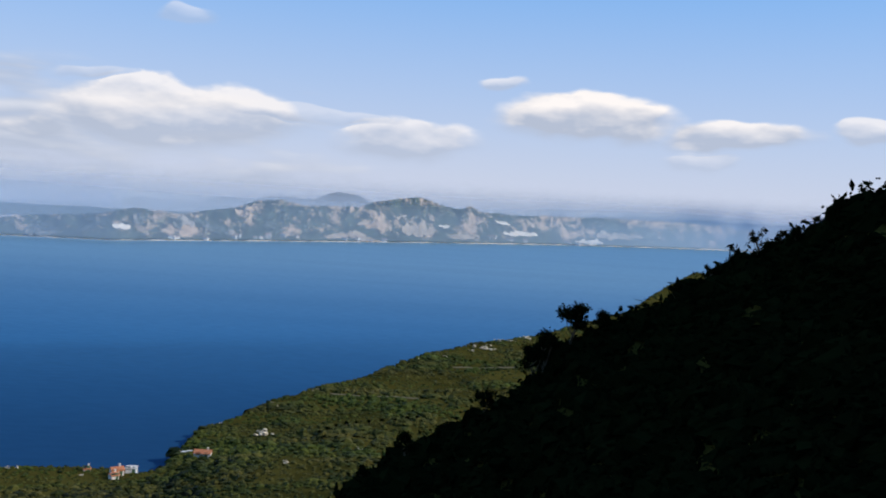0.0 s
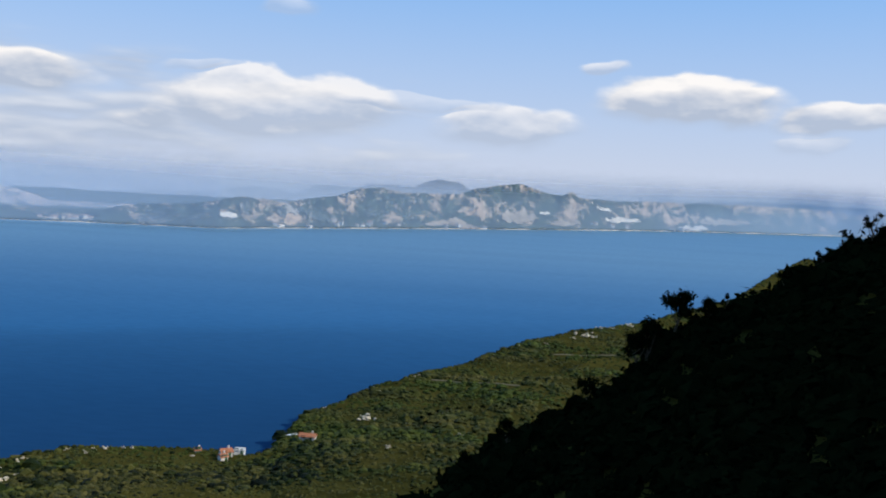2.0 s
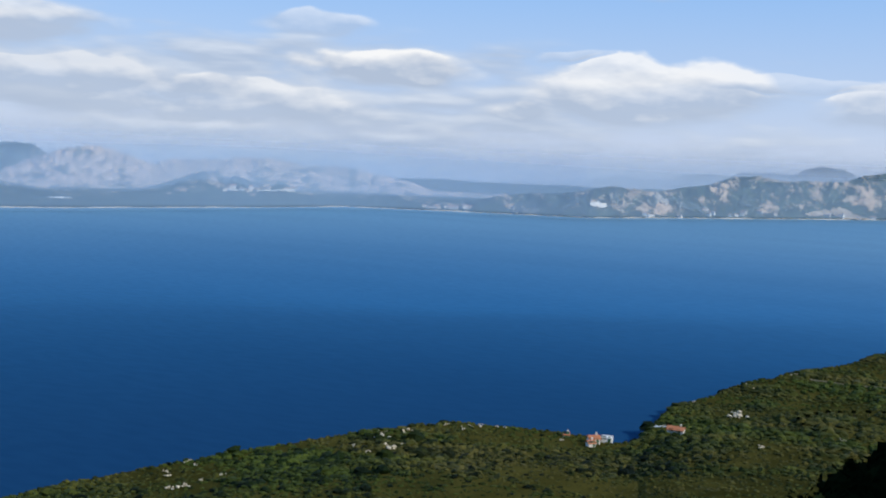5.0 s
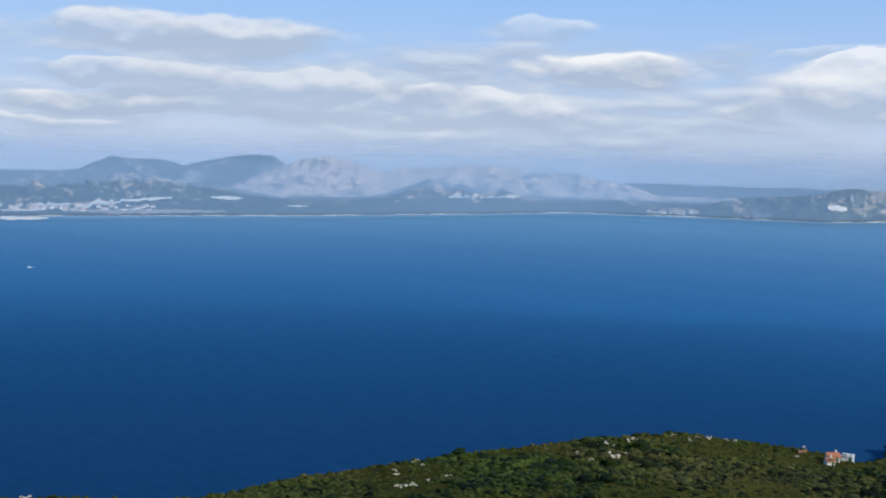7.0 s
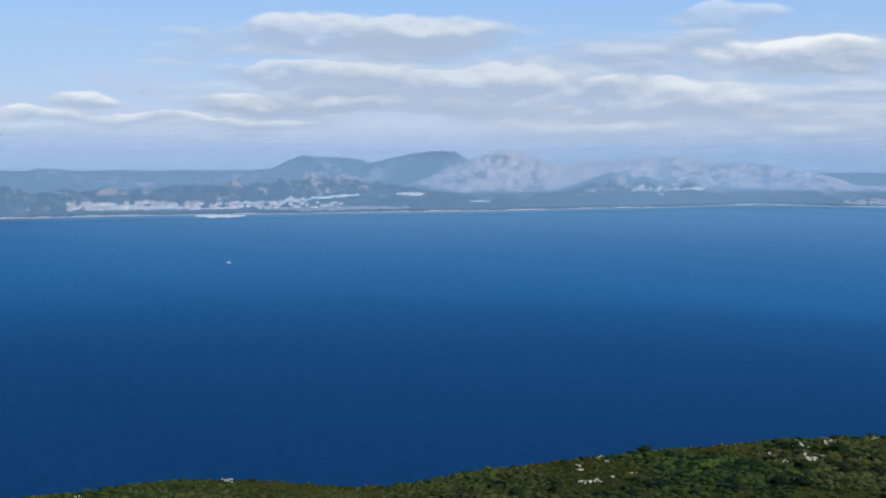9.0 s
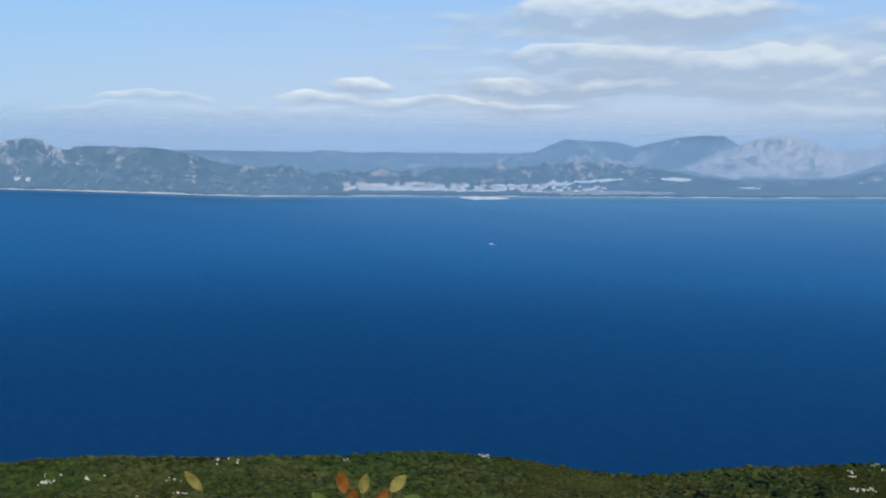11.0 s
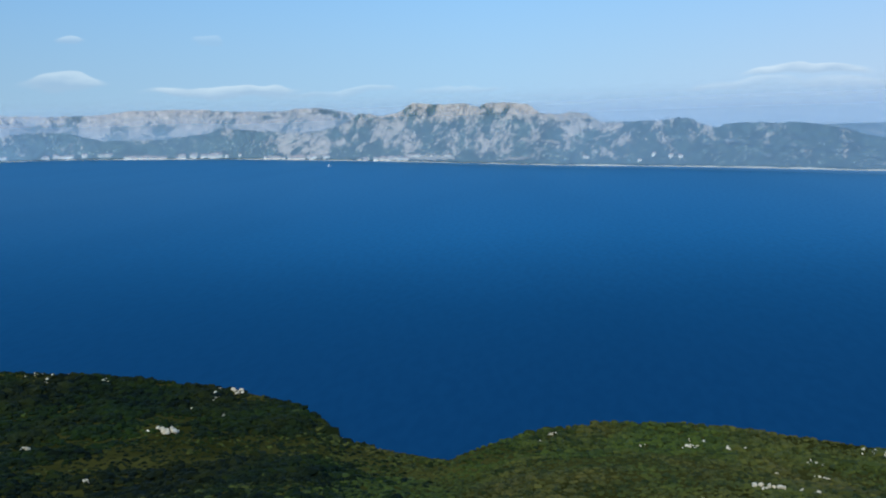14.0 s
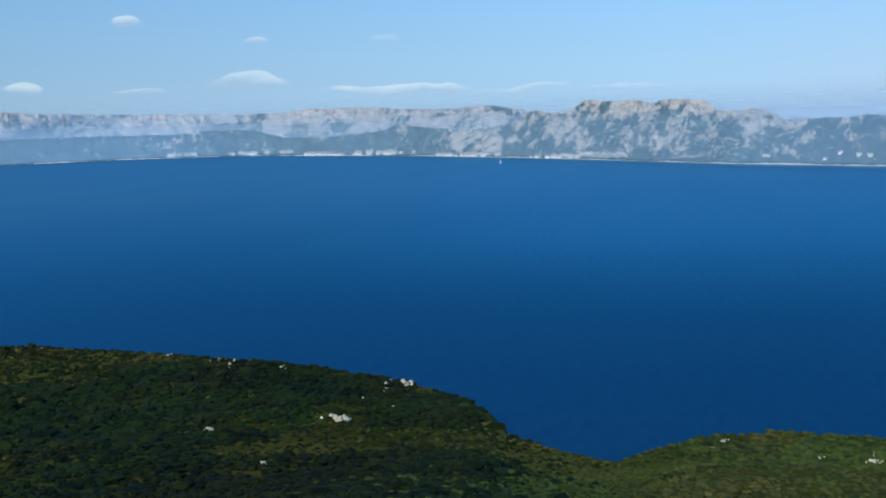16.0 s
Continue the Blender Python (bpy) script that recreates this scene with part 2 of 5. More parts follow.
def sea_material():
    """Deep water: blue from below, a sky sheen that grows with the slant, a dark reach near the coast, wind streaks and
    ripples.
    Distant haze and weaker sky reflection are painted into its colour.
    """
    m = bpy.data.materials.new("sea_water")
    m.use_nodes = True
    n, l = m.node_tree.nodes, m.node_tree.links
    n.remove(n["Principled BSDF"])
    tc, sep = n.new("ShaderNodeTexCoord"), n.new("ShaderNodeSeparateXYZ")
    l.new(tc.outputs["Object"], sep.inputs[0])

    def mt(op, a, b=0.0, c=0.0):
        k = n.new("ShaderNodeMath")
        k.operation = op
        for i, v in enumerate((a, b, c)):
            if isinstance(v, (int, float)):
                k.inputs[i].default_value = v
            else:
                l.new(v, k.inputs[i])
        return k.outputs[0]

    def nz(scale, detail, stretch, turn):
        mp, k = n.new("ShaderNodeMapping"), n.new("ShaderNodeTexNoise")
        mp.inputs["Scale"].default_value, mp.inputs["Rotation"].default_value = (*stretch, 1), (0, 0, radians(turn))
        k.inputs["Scale"].default_value, k.inputs["Detail"].default_value = scale, detail
        l.new(tc.outputs["Object"], mp.inputs[0])
        l.new(mp.outputs[0], k.inputs["Vector"])
        return k.outputs["Fac"]

    def step(v, lo, hi):
        k = n.new("ShaderNodeMapRange")
        k.interpolation_type = "SMOOTHSTEP"
        k.inputs["From Min"].default_value, k.inputs["From Max"].default_value = lo, hi
        l.new(v, k.inputs["Value"])
        return k.outputs[0]

    def mixc(f, a, b):
        k = n.new("ShaderNodeMix")
        k.data_type = "RGBA"
        l.new(f, k.inputs["Factor"])
        for name, v in (("A", a), ("B", b)):
            if isinstance(v, tuple):
                k.inputs[name].default_value = (*v, 1)
            else:
                l.new(v, k.inputs[name])
        return k.outputs["Result"]
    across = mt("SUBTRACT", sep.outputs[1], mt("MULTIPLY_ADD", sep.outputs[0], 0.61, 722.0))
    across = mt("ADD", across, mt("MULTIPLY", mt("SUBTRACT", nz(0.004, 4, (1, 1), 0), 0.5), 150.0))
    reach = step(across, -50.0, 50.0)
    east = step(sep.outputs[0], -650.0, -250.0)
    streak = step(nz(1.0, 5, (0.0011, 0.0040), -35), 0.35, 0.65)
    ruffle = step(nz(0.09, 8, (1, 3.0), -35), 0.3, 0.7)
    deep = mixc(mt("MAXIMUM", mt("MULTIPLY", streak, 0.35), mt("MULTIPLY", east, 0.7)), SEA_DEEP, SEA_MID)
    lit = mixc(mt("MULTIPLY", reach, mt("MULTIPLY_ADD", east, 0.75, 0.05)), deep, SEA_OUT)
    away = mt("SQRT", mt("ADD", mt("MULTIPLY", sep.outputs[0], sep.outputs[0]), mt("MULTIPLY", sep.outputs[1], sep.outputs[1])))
    inner = step(mt("DIVIDE", sep.outputs[1], away), 0.05, 0.65)     # head of the channel, where more haze is put into the colour
    outer = step(mt("DIVIDE", sep.outputs[1], away), -0.10, -0.60)   # the open end, where weaker sky reflection is painted in as a darker blue
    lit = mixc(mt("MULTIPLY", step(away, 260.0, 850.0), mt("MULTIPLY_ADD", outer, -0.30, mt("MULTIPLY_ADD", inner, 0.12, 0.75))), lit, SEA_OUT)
    # distant haze painted into the water: paler the farther out
    haze_share = mt("MULTIPLY_ADD", inner, 0.80, 0.16)
    lit = mixc(mt("MULTIPLY", step(away, 420.0, 1700.0), haze_share), lit, SEA_HAZE)
    lit = mixc(mt("MULTIPLY", ruffle, 0.20), lit, SEA_DEEP)
    lane = step(nz(1.0, 6, (0.0016, 0.0090), -28), 0.44, 0.66)        # long smooth lanes between the ruffled water
    lit = mixc(mt("MULTIPLY", lane, 0.07), lit, SEA_DEEP)
    wv, bp = n.new("ShaderNodeTexNoise"), n.new("ShaderNodeBump")
    wv.inputs["Scale"].default_value, wv.inputs["Detail"].default_value = 0.5, 6.0
    bp.inputs["Strength"].default_value, bp.inputs["Distance"].default_value = 0.12, 0.6
    l.new(tc.outputs["Object"], wv.inputs["Vector"])
    l.new(wv.outputs["Fac"], bp.inputs["Height"])
    df, gl, mx, lw = n.new("ShaderNodeBsdfDiffuse"), n.new("ShaderNodeBsdfGlossy"), n.new("ShaderNodeMixShader"), n.new("ShaderNodeLayerWeight")
    gl.inputs["Roughness"].default_value, gl.inputs["Color"].default_value = 0.3, (0.42, 0.78, 1.0, 1)
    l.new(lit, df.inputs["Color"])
    for k in (df, gl):
        l.new(bp.outputs[0], k.inputs["Normal"])
    l.new(mt("MULTIPLY", mt("POWER", lw.outputs["Facing"], 8.0), SEA_SHEEN), mx.inputs[0])
    l.new(df.outputs[0], mx.inputs[1])
    l.new(gl.outputs[0], mx.inputs[2])
    l.new(mx.outputs[0], n["Material Output"].inputs[0])
    return m


SEA_HAZE = (0.19, 0.32, 0.41)
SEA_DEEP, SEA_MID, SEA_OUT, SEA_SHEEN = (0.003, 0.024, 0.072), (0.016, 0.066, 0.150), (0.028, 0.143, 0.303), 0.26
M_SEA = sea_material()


def mountain_material(name, wood, rock, bare, climb, speckle=0.5):
    """Scrub and bare karst in patches; bare sets how much rock there is, climb how much more of it there is higher up.
    The pattern is laid out by bearing, height and the logarithm of the distance, like the relief."""
    m = bpy.data.materials.new(name)
    m.use_nodes = True
    n, l = m.node_tree.nodes, m.node_tree.links
    b = n["Principled BSDF"]
    b.inputs["Roughness"].default_value, b.inputs["Specular IOR Level"].default_value = 0.95, 0.05
    tc, sep, co = n.new("ShaderNodeTexCoord"), n.new("ShaderNodeSeparateXYZ"), n.new("ShaderNodeCombineXYZ")
    l.new(tc.outputs["Object"], sep.inputs[0])

    def mt(op, a, c=0.0, d=0.0):
        k = n.new("ShaderNodeMath")
        k.operation = op
        for i, v in enumerate((a, c, d)):
            if isinstance(v, (int, float)):
                k.inputs[i].default_value = v
            else:
                l.new(v, k.inputs[i])
        return k.outputs[0]

    def nz(scale, detail, rough=0.6):
        k = n.new("ShaderNodeTexNoise")
        k.inputs["Scale"].default_value, k.inputs["Detail"].default_value, k.inputs["Roughness"].default_value = scale, detail, rough
        l.new(co.outputs[0], k.inputs["Vector"])
        return k.outputs["Fac"]

    def step(v, lo, hi):
        k = n.new("ShaderNodeMapRange")
        k.interpolation_type = "SMOOTHSTEP"
        k.inputs["From Min"].default_value, k.inputs["From Max"].default_value = lo, hi
        l.new(v, k.inputs["Value"])
        return k.outputs[0]

    def mixc(f, a, c):
        k = n.new("ShaderNodeMix")
        k.data_type = "RGBA"
        l.new(f, k.inputs["Factor"])
        for nm, v in (("A", a), ("B", c)):
            if isinstance(v, tuple):
                k.inputs[nm].default_value = (*v, 1)
            else:
                l.new(v, k.inputs[nm])
        return k.outputs["Result"]
    l.new(mt("MULTIPLY", mt("ARCTAN2", sep.outputs[0], sep.outputs[1]), 57.2958), co.inputs[0])
    flat, away = n.new("ShaderNodeVectorMath"), n.new("ShaderNodeVectorMath")
    flat.operation, away.operation = "MULTIPLY", "LENGTH"
    flat.inputs[1].default_value = (1, 1, 0)
    l.new(tc.outputs["Object"], flat.inputs[0])
    l.new(flat.outputs[0], away.inputs[0])
    l.new(mt("MULTIPLY", mt("DIVIDE", sep.outputs[2], away.outputs["Value"]), 62.0), co.inputs[1])
    l.new(mt("MULTIPLY", mt("LOGARITHM", away.outputs["Value"], 2.71828), 16.0), co.inputs[2])
    height = mt("MULTIPLY", sep.outputs[2], climb * 0.01)
    crest = n.new("ShaderNodeAttribute")
    crest.attribute_name = "ridge"                     # soil gathers in the gullies, the ridges stand bare
    height = mt("ADD", height, mt("MULTIPLY", crest.outputs["Fac"], 0.17))
    patch = mt("ADD", mt("ADD", mt("MULTIPLY", nz(0.62, 10.0, 0.68), 1.05), mt("MULTIPLY", nz(4.0, 6.0, 0.75), 0.45)), mt("ADD", height, bare - 0.75))
    stone = mixc(step(nz(3.0, 6.0, 0.7), 0.35, 0.65), tuple(c * 0.6 for c in rock), rock)
    green = mixc(step(nz(1.7, 6.0, 0.65), 0.35, 0.65), tuple(c * 0.55 for c in wood), tuple(min(c * 1.5, 1) for c in wood))
    base = mixc(step(patch, 0.03, 0.17), green, stone)
    dots = mt("MULTIPLY", step(mt("ADD", nz(7.5, 3.0), mt("MULTIPLY", nz(0.9, 3.0), 0.4)), 0.80, 0.87), speckle)
    l.new(mixc(dots, base, tuple(min(c * 1.5, 0.85) for c in rock)), b.inputs["Base Color"])
    bp = n.new("ShaderNodeBump")
    bp.inputs["Strength"].default_value, bp.inputs["Distance"].default_value = 0.6, 14.0
    l.new(nz(4.0, 8.0, 0.7), bp.inputs["Height"])
    l.new(bp.outputs[0], b.inputs["Normal"])
    return m


M_MOUNT = mountain_material("far_scrub_hills", (0.050, 0.070, 0.050), (0.70, 0.52, 0.37), -0.085, 0.07, 0.35)
M_CRAG = mountain_material("limestone_crags", (0.065, 0.088, 0.068), (0.72, 0.57, 0.44), -0.065, 0.12, 0.4)
M_KARST = mountain_material("pale_karst", (0.17, 0.17, 0.14), (0.84, 0.62, 0.47), 0.08, 0.05, 0.2)
M_WOODED = mountain_material("wooded_mountain", (0.048, 0.075, 0.070), (0.44, 0.39, 0.33), -0.10, 0.0, 0.15)
M_MASSIF = mountain_material("limestone_massif", (0.07, 0.09, 0.08), (0.68, 0.55, 0.45), 0.0, 0.06, 0.2)
M_BLUE = mountain_material("farther_range", (0.05, 0.07, 0.07), (0.40, 0.36, 0.32), -0.08, 0.0, 0.0)


# ---- land forms ----
def vnoise(x, y, seed=0):
    """Smooth value noise in the plane, -1 to 1."""
    xi, yi = np.floor(x), np.floor(y)
    xf, yf = x - xi, y - yi
    u, v = xf * xf * (3 - 2 * xf), yf * yf * (3 - 2 * yf)

    def h(a, b):
        k = np.sin(a * 127.1 + b * 311.7 + seed * 74.7) * 43758.5453
        return (k - np.floor(k)) * 2 - 1
    return (h(xi, yi) * (1 - u) + h(xi + 1, yi) * u) * (1 - v) + (h(xi, yi + 1) * (1 - u) + h(xi + 1, yi + 1) * u) * v


def fbm(x, y, octaves=4, seed=0, ridged=False):
    out, amp, tot = 0 * x, 1.0, 0.0
    for o in range(octaves):
        k = vnoise(x * 2 ** o + 17.3 * o, y * 2 ** o - 9.1 * o, seed + o)
        out = out + amp * ((1 - 2 * np.abs(k)) if ridged else k)
        tot += amp
        amp *= 0.5
    return out / tot


def smooth(u):
    u = np.clip(u, 0, 1)
    return u * u * (3 - 2 * u)


# bearing and dip of the near coast as seen from the lens
COAST = ((-180, 2.4), (-14.41, 2.39), (-13.02, 3.21), (-10.95, 4.75), (-5.97, 6.43), (-2.28, 7.14), (0.01, 7.77), (3.39, 9.18), (8.07, 10.55),
        (11.05, 11.8), (12.34, 12.32), (13.73, 13.54), (14.02, 14.19), (15.51, 14.52), (18.32, 14.16), (24.72, 13.98), (31.01, 14.84),
        (37.25, 15.85), (46.27, 17.12), (50.58, 17.91), (53.29, 18.05), (57.79, 17.48), (63.3, 17.1), (68.81, 17.37), (76.31, 17.08), (84.82, 16.53),
        (89.32, 16.53), (93.83, 17.05), (96.33, 17.72), (98.84, 18.53), (102.33, 17.81), (104.93, 17.13), (106.02, 15.99), (107.61, 14.96),
        (110.3, 14.07), (114.3, 13.25), (121.29, 12.05), (132.27, 10.36), (180, 9))
# the shaded spur: bearing and height of its crest
SPUR = ((-60.24, 12.74), (-40.25, 8.5), (-23.72, 3.01), (-21.94, 2.03), (-19.27, -0.21), (-16.09, -1.36), (-14.62, -3.09), (-10.35, -5.16), (-7.57,
        -6.4), (-5.91, -8.93), (-3.04, -10.37), (-2.26, -11.69), (1.52, -13.35), (3.39, -14.68), (5.47, -16.31), (11.27, -22.3))

# dirt tracks on the headlands: bearing and distance
TRACKS = (((5.4, 467), (4.3, 463), (3.0, 461), (1.7, 463), (0.4, 461)), ((-1.4, 574), (-3.0, 574), (-4.9, 581)))


def land_z(x, y):
    """Height of the near land at x, y."""
    r, az = np.hypot(x, y) + 1e-6, np.degrees(np.arctan2(-x, y))
    dip = np.interp(az, [c[0] for c in COAST], [c[1] for c in COAST])
    rc = (H - 4.0) / np.tan(np.radians(dip))
    s = r / rc
    p = np.maximum(1.3, np.maximum(0.45 * rc / H, 1.6 - 0.3 * smooth((350 - rc) / 50)))
    inl = np.clip(1 - s, 0, 1)
    z = H * inl ** p + 3.0 * smooth(inl / 0.02) * s - 1.7 * np.exp(-(r / 40) ** 2)
    z = z + fbm(x / 45, y / 45, 3, 5) * 3.5 * np.clip(inl * 5, 0, 1) * np.clip(r / 80 - 0.3, 0, 1)
    z = np.where(s > 1, -np.minimum((s - 1) * rc * 0.25, 6), z)
    # unseen hill on the right, added and shaped to cast shade on the spur
    right = (H - 10 + (42 + 48 * smooth((y - 10) / 30)) * (0.3 + 0.7 * smooth((y + 30) / 34)) * smooth((x - 12) / 85) * smooth((115 - y) / 55) - 0.5 * np.maximum(y - 60, 0)
             - 0.9 * np.maximum(26 - x, 0) + fbm(x / 30, y / 30, 3, 9) * 3 * smooth((x - 10) / 20))
    z = np.where((x > -30) & (y > -60) & (r > 9), np.maximum(z, right), z)
    back = H - 1.9 + fbm(x / 28, y / 28, 3, 19) * 7 * smooth((r - 14) / 30) + 0.14 * np.minimum(np.maximum(-y - 3, 0), 160) + 0.16 * np.clip(x - 8, 0, 150)
    w = smooth((x - 0.3 * y) / 90) * (y < 0)
    z = np.where(w > 0, np.maximum(z, z + (back - z) * w), z)
    spur = spur_z(x, y, r, az)
    z = np.where((az > -60) & (az < 12), np.maximum(z, spur + fbm(x / 6, y / 6, 2, 3) * 0.5), z)
    return z, s, rc, az


def on_spur(x, y):
    """True where the shaded spur, and not the slope below it, is the ground."""
    r, az = np.hypot(x, y) + 1e-6, np.degrees(np.arctan2(-x, y))
    return (az > -60) & (az < 12) & ((spur_z(x, y, r, az) + 1.0 > land_z(x, y)[0]) | (az < -5)) & (r < 118)


def spur_z(x, y, r, az):
    el = sum(np.interp(az + d, [c[0] for c in SPUR], [c[1] for c in SPUR]) for d in (-1.4, -0.7, 0, 0.7, 1.4)) / 5
    return H + 80 * np.tan(np.radians(el)) - 0.7 - np.where(r < 80, 0.45, 0.7) * np.abs(r - 80)


def mesh_object(name, verts, faces, mat, parent=None, smooth_shade=True):
    me = bpy.data.meshes.new(name)
    me.vertices.add(len(verts))
    me.vertices.foreach_set("co", np.asarray(verts, np.float32).ravel())
    faces = np.asarray(faces, np.int32)
    k = faces.shape[1]
    me.loops.add(faces.size)
    me.loops.foreach_set("vertex_index", faces.ravel())
    me.polygons.add(len(faces))
    me.polygons.foreach_set("loop_start", np.arange(0, faces.size, k, dtype=np.int32))
    me.polygons.foreach_set("loop_total", np.full(len(faces), k, np.int32))
    me.polygons.foreach_set("use_smooth", np.full(len(faces), smooth_shade))
    me.update(calc_edges=True)
    me.validate()
    me.materials.append(mat)
    ob = new(name, me)
    ob.parent = parent
    return ob


def grid_faces(cols, rows, wrap=False):
    i, j = np.meshgrid(np.arange(cols if wrap else cols - 1), np.arange(rows - 1), indexing="ij")
    a, b = i * rows + j, ((i + 1) % cols) * rows + j
    return np.stack([a, b, b + 1, a + 1], -1).reshape(-1, 4)


def polar(az, r):
    return -np.sin(np.radians(az)) * r, np.cos(np.radians(az)) * r


def build_land():
    az = np.concatenate([np.arange(-180, -30, 2.0), np.arange(-30, 138, 0.22), np.arange(138, 180, 2.0)])
    near, rest = np.linspace(0, 140, 71), np.linspace(0, 1, 91)[1:] ** 1.1
    rows = len(near) + len(rest)
    dip = np.interp(az, [c[0] for c in COAST], [c[1] for c in COAST])
    rc = (H - 4.0) / np.tan(np.radians(dip))
    r = np.concatenate([near[None, :] + 0 * rc[:, None], 140 + rest[None, :] * (rc[:, None] * 1.05 - 140)], 1)
    x, y = polar(az[:, None], r)
    z = land_z(x, y)[0]
    return tagged(mesh_object("ground", np.stack([x, y, z], -1).reshape(-1, 3), grid_faces(len(az), rows, True)[:, ::-1], M_SOIL),
                  "steep coastal slope of brown soil between evergreen scrub", "ground", kind="structure")


def build_sea():
    az = np.arange(0, 360, 3.0)
    rr = np.concatenate([[1.0], np.geomspace(60, 6500, 24)])
    x, y = polar(az[:, None], rr[None, :])
    v = np.stack([x, y, 0 * x], -1).reshape(-1, 3)
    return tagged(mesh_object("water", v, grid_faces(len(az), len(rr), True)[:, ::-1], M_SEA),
                  "deep blue sea channel with faint wind streaks", "sea", kind="structure")


# far shore: bearing and dip; skylines: bearing and height
SHORE = ((-40.38, 0.75), (-15.39, 1.17), (-7.39, 1.45), (9.6, 2.27), (17.6, 2.65), (31.34, 2.63), (36.22, 2.85), (46.22, 3.17), (57.23, 3.32),
        (68.23, 3.38), (73.5, 3.4), (76.5, 3.31), (79.23, 3.2), (84.73, 2.98), (92.23, 2.72), (103.23, 2.11), (110.22, 1.76), (119.22, 1.43),
        (125.22, 1.39), (149.22, 1.5))
HILLS_EAST = ((-40, 0.15), (-20, 0.1), (-13.14, 0.18), (-9.38, 0.18), (-6.03, 0.09), (-4.09, 0.04), (-2.39, 0.1), (-1.88, 0.39), (-1.17, 0.15), (0.07,
        0.44), (1.06, 0.69), (2.27, 0.54), (3.47, 0.3), (4.42, -0.08), (6.11, -0.11), (7.54, -0.15), (8.75, 0.06), (9.93, -0.02), (11.31, -0.51),
        (12.92, -0.78), (14.05, -1.08), (15.2, -0.92), (16.55, -0.83), (18.26, -1.23), (19.51, -1.37), (20.61, -1.42), (21.87, -1.53), (22.97, -1.69),
        (23.75, -1.96), (25.81, -2.37))
HILLS_PORT = ((28.5, -1.77), (31.67, -1.82), (34.02, -1.72), (34.81, -1.39), (36.35, -1.45), (37.43, -1.14), (37.88, -1.28), (38.72, -1.08), (39.1,
        -0.94), (40.29, -1.37), (41.46, -1.76), (42.34, -1.98), (44.07, -2.27), (46.74, -2.36), (48, -2.06), (50.36, -1.61), (51.92, -1.46), (53.15,
        -1.39), (54.07, -1.09), (55.89, -0.95), (57.99, -1.27), (60.91, -1.44), (63.74, -1.52), (66.46, -1.67), (70.6, -2.14))
HILLS_WEST = ((71.38, -1.75), (72.15, -1.72), (72.77, -1.76), (73.69, -1.76), (74.76, -1.68), (75.82, -1.53), (76.72, -1.18), (77.61, -1),
        (78.35, -0.85), (79.08, -0.78), (79.96, -0.74), (81.11, -0.69), (82.25, -0.65), (82.96, -0.73), (83.45, -0.91), (84.07, -0.73),
        (84.38, -0.6), (84.88, -0.37), (85.83, -0.33), (86.64, -0.46), (86.73, -0.41), (89.57, -0.43), (90.47, 0.07), (91.25, 0.22), (91.89, 0.07),
        (92.98, 0.19), (93.59, 0.67), (94.99, 0.84), (95.92, 0.86), (96.4, 0.62), (97.16, 0.86), (98.55, 0.86), (99.62, 0.95), (100.23, 0.93),
        (100.71, 0.52), (101.79, 0.31), (102.97, 0.53), (103.9, -0.01), (105.11, -0.36), (106.29, -0.48), (110.57, -0.06), (111.37, -0.32),
        (113.74, -0.55), (116.85, -0.52), (118.36, -0.09), (119.88, 0.04), (121.39, -0.07), (122.89, -0.17), (127.22, -0.1), (131.34, -0.1),
        (149, -0.29))
KARST = ((16, -2.2), (19, -1.95), (22, -1.7), (24, -1.62), (26.29, -1.59), (27.42, -1.17), (28.54, -0.93), (29.49, -0.78), (30.77, -0.49), (32.03, -0.41), (33.59, -0.48), (34.22, -0.27),
        (35.46, -0.12), (37.15, -0.13), (38.51, -0.3), (39.71, -0.35), (40.61, -0.31), (41.63, -0.66), (42.37, -0.47), (43.82, -0), (44.82, 0.18),
        (46.22, -0.04), (47.5, -0.5), (49.5, -1.3), (52, -2.2))
BLUE_MOUNTAIN = ((41, -2.4), (45, -1.08), (45.96, -0.7), (47.22, -0.28), (47.85, 0.12), (48.8, 0.17), (50.05, 0.04), (51.14, -0.16), (52.69, -0.53),
        (53.45, -0.23), (55.58, -0.17), (56.33, -0.08), (57.38, -0.5), (58.13, -0.86), (59.74, -0.95), (60.9, -0.98), (61.76, -1.19), (62.47, -1.34),
        (63.17, -1.22), (63.86, -1), (64.83, -1.16), (65.65, -1.26), (66.45, -1.23), (68.4, -1.03), (69.34, -0.83), (70.12, -0.8), (71.37, -1.2),
        (72.77, -1.6), (74.3, -1.22), (75.21, -0.91), (75.96, -1), (76.72, -0.92), (77.62, -1.39), (80, -2.6))
MASSIF = ((98, -0.68), (100.5, -0.22), (102.7, 0.19), (103.56, 0.57), (104.44, 0.72), (105.17, 0.85), (106.18, 0.9), (107.34, 0.75), (108.76, 0.78),
        (110.15, 0.84), (111.51, 0.95), (112.85, 1), (115.36, 1.03), (116.15, 0.9), (118.3, 0.81), (122.8, 0.96), (127.12, 1.06), (131.22, 1.26),
        (138, 1.12), (149, 0.91))
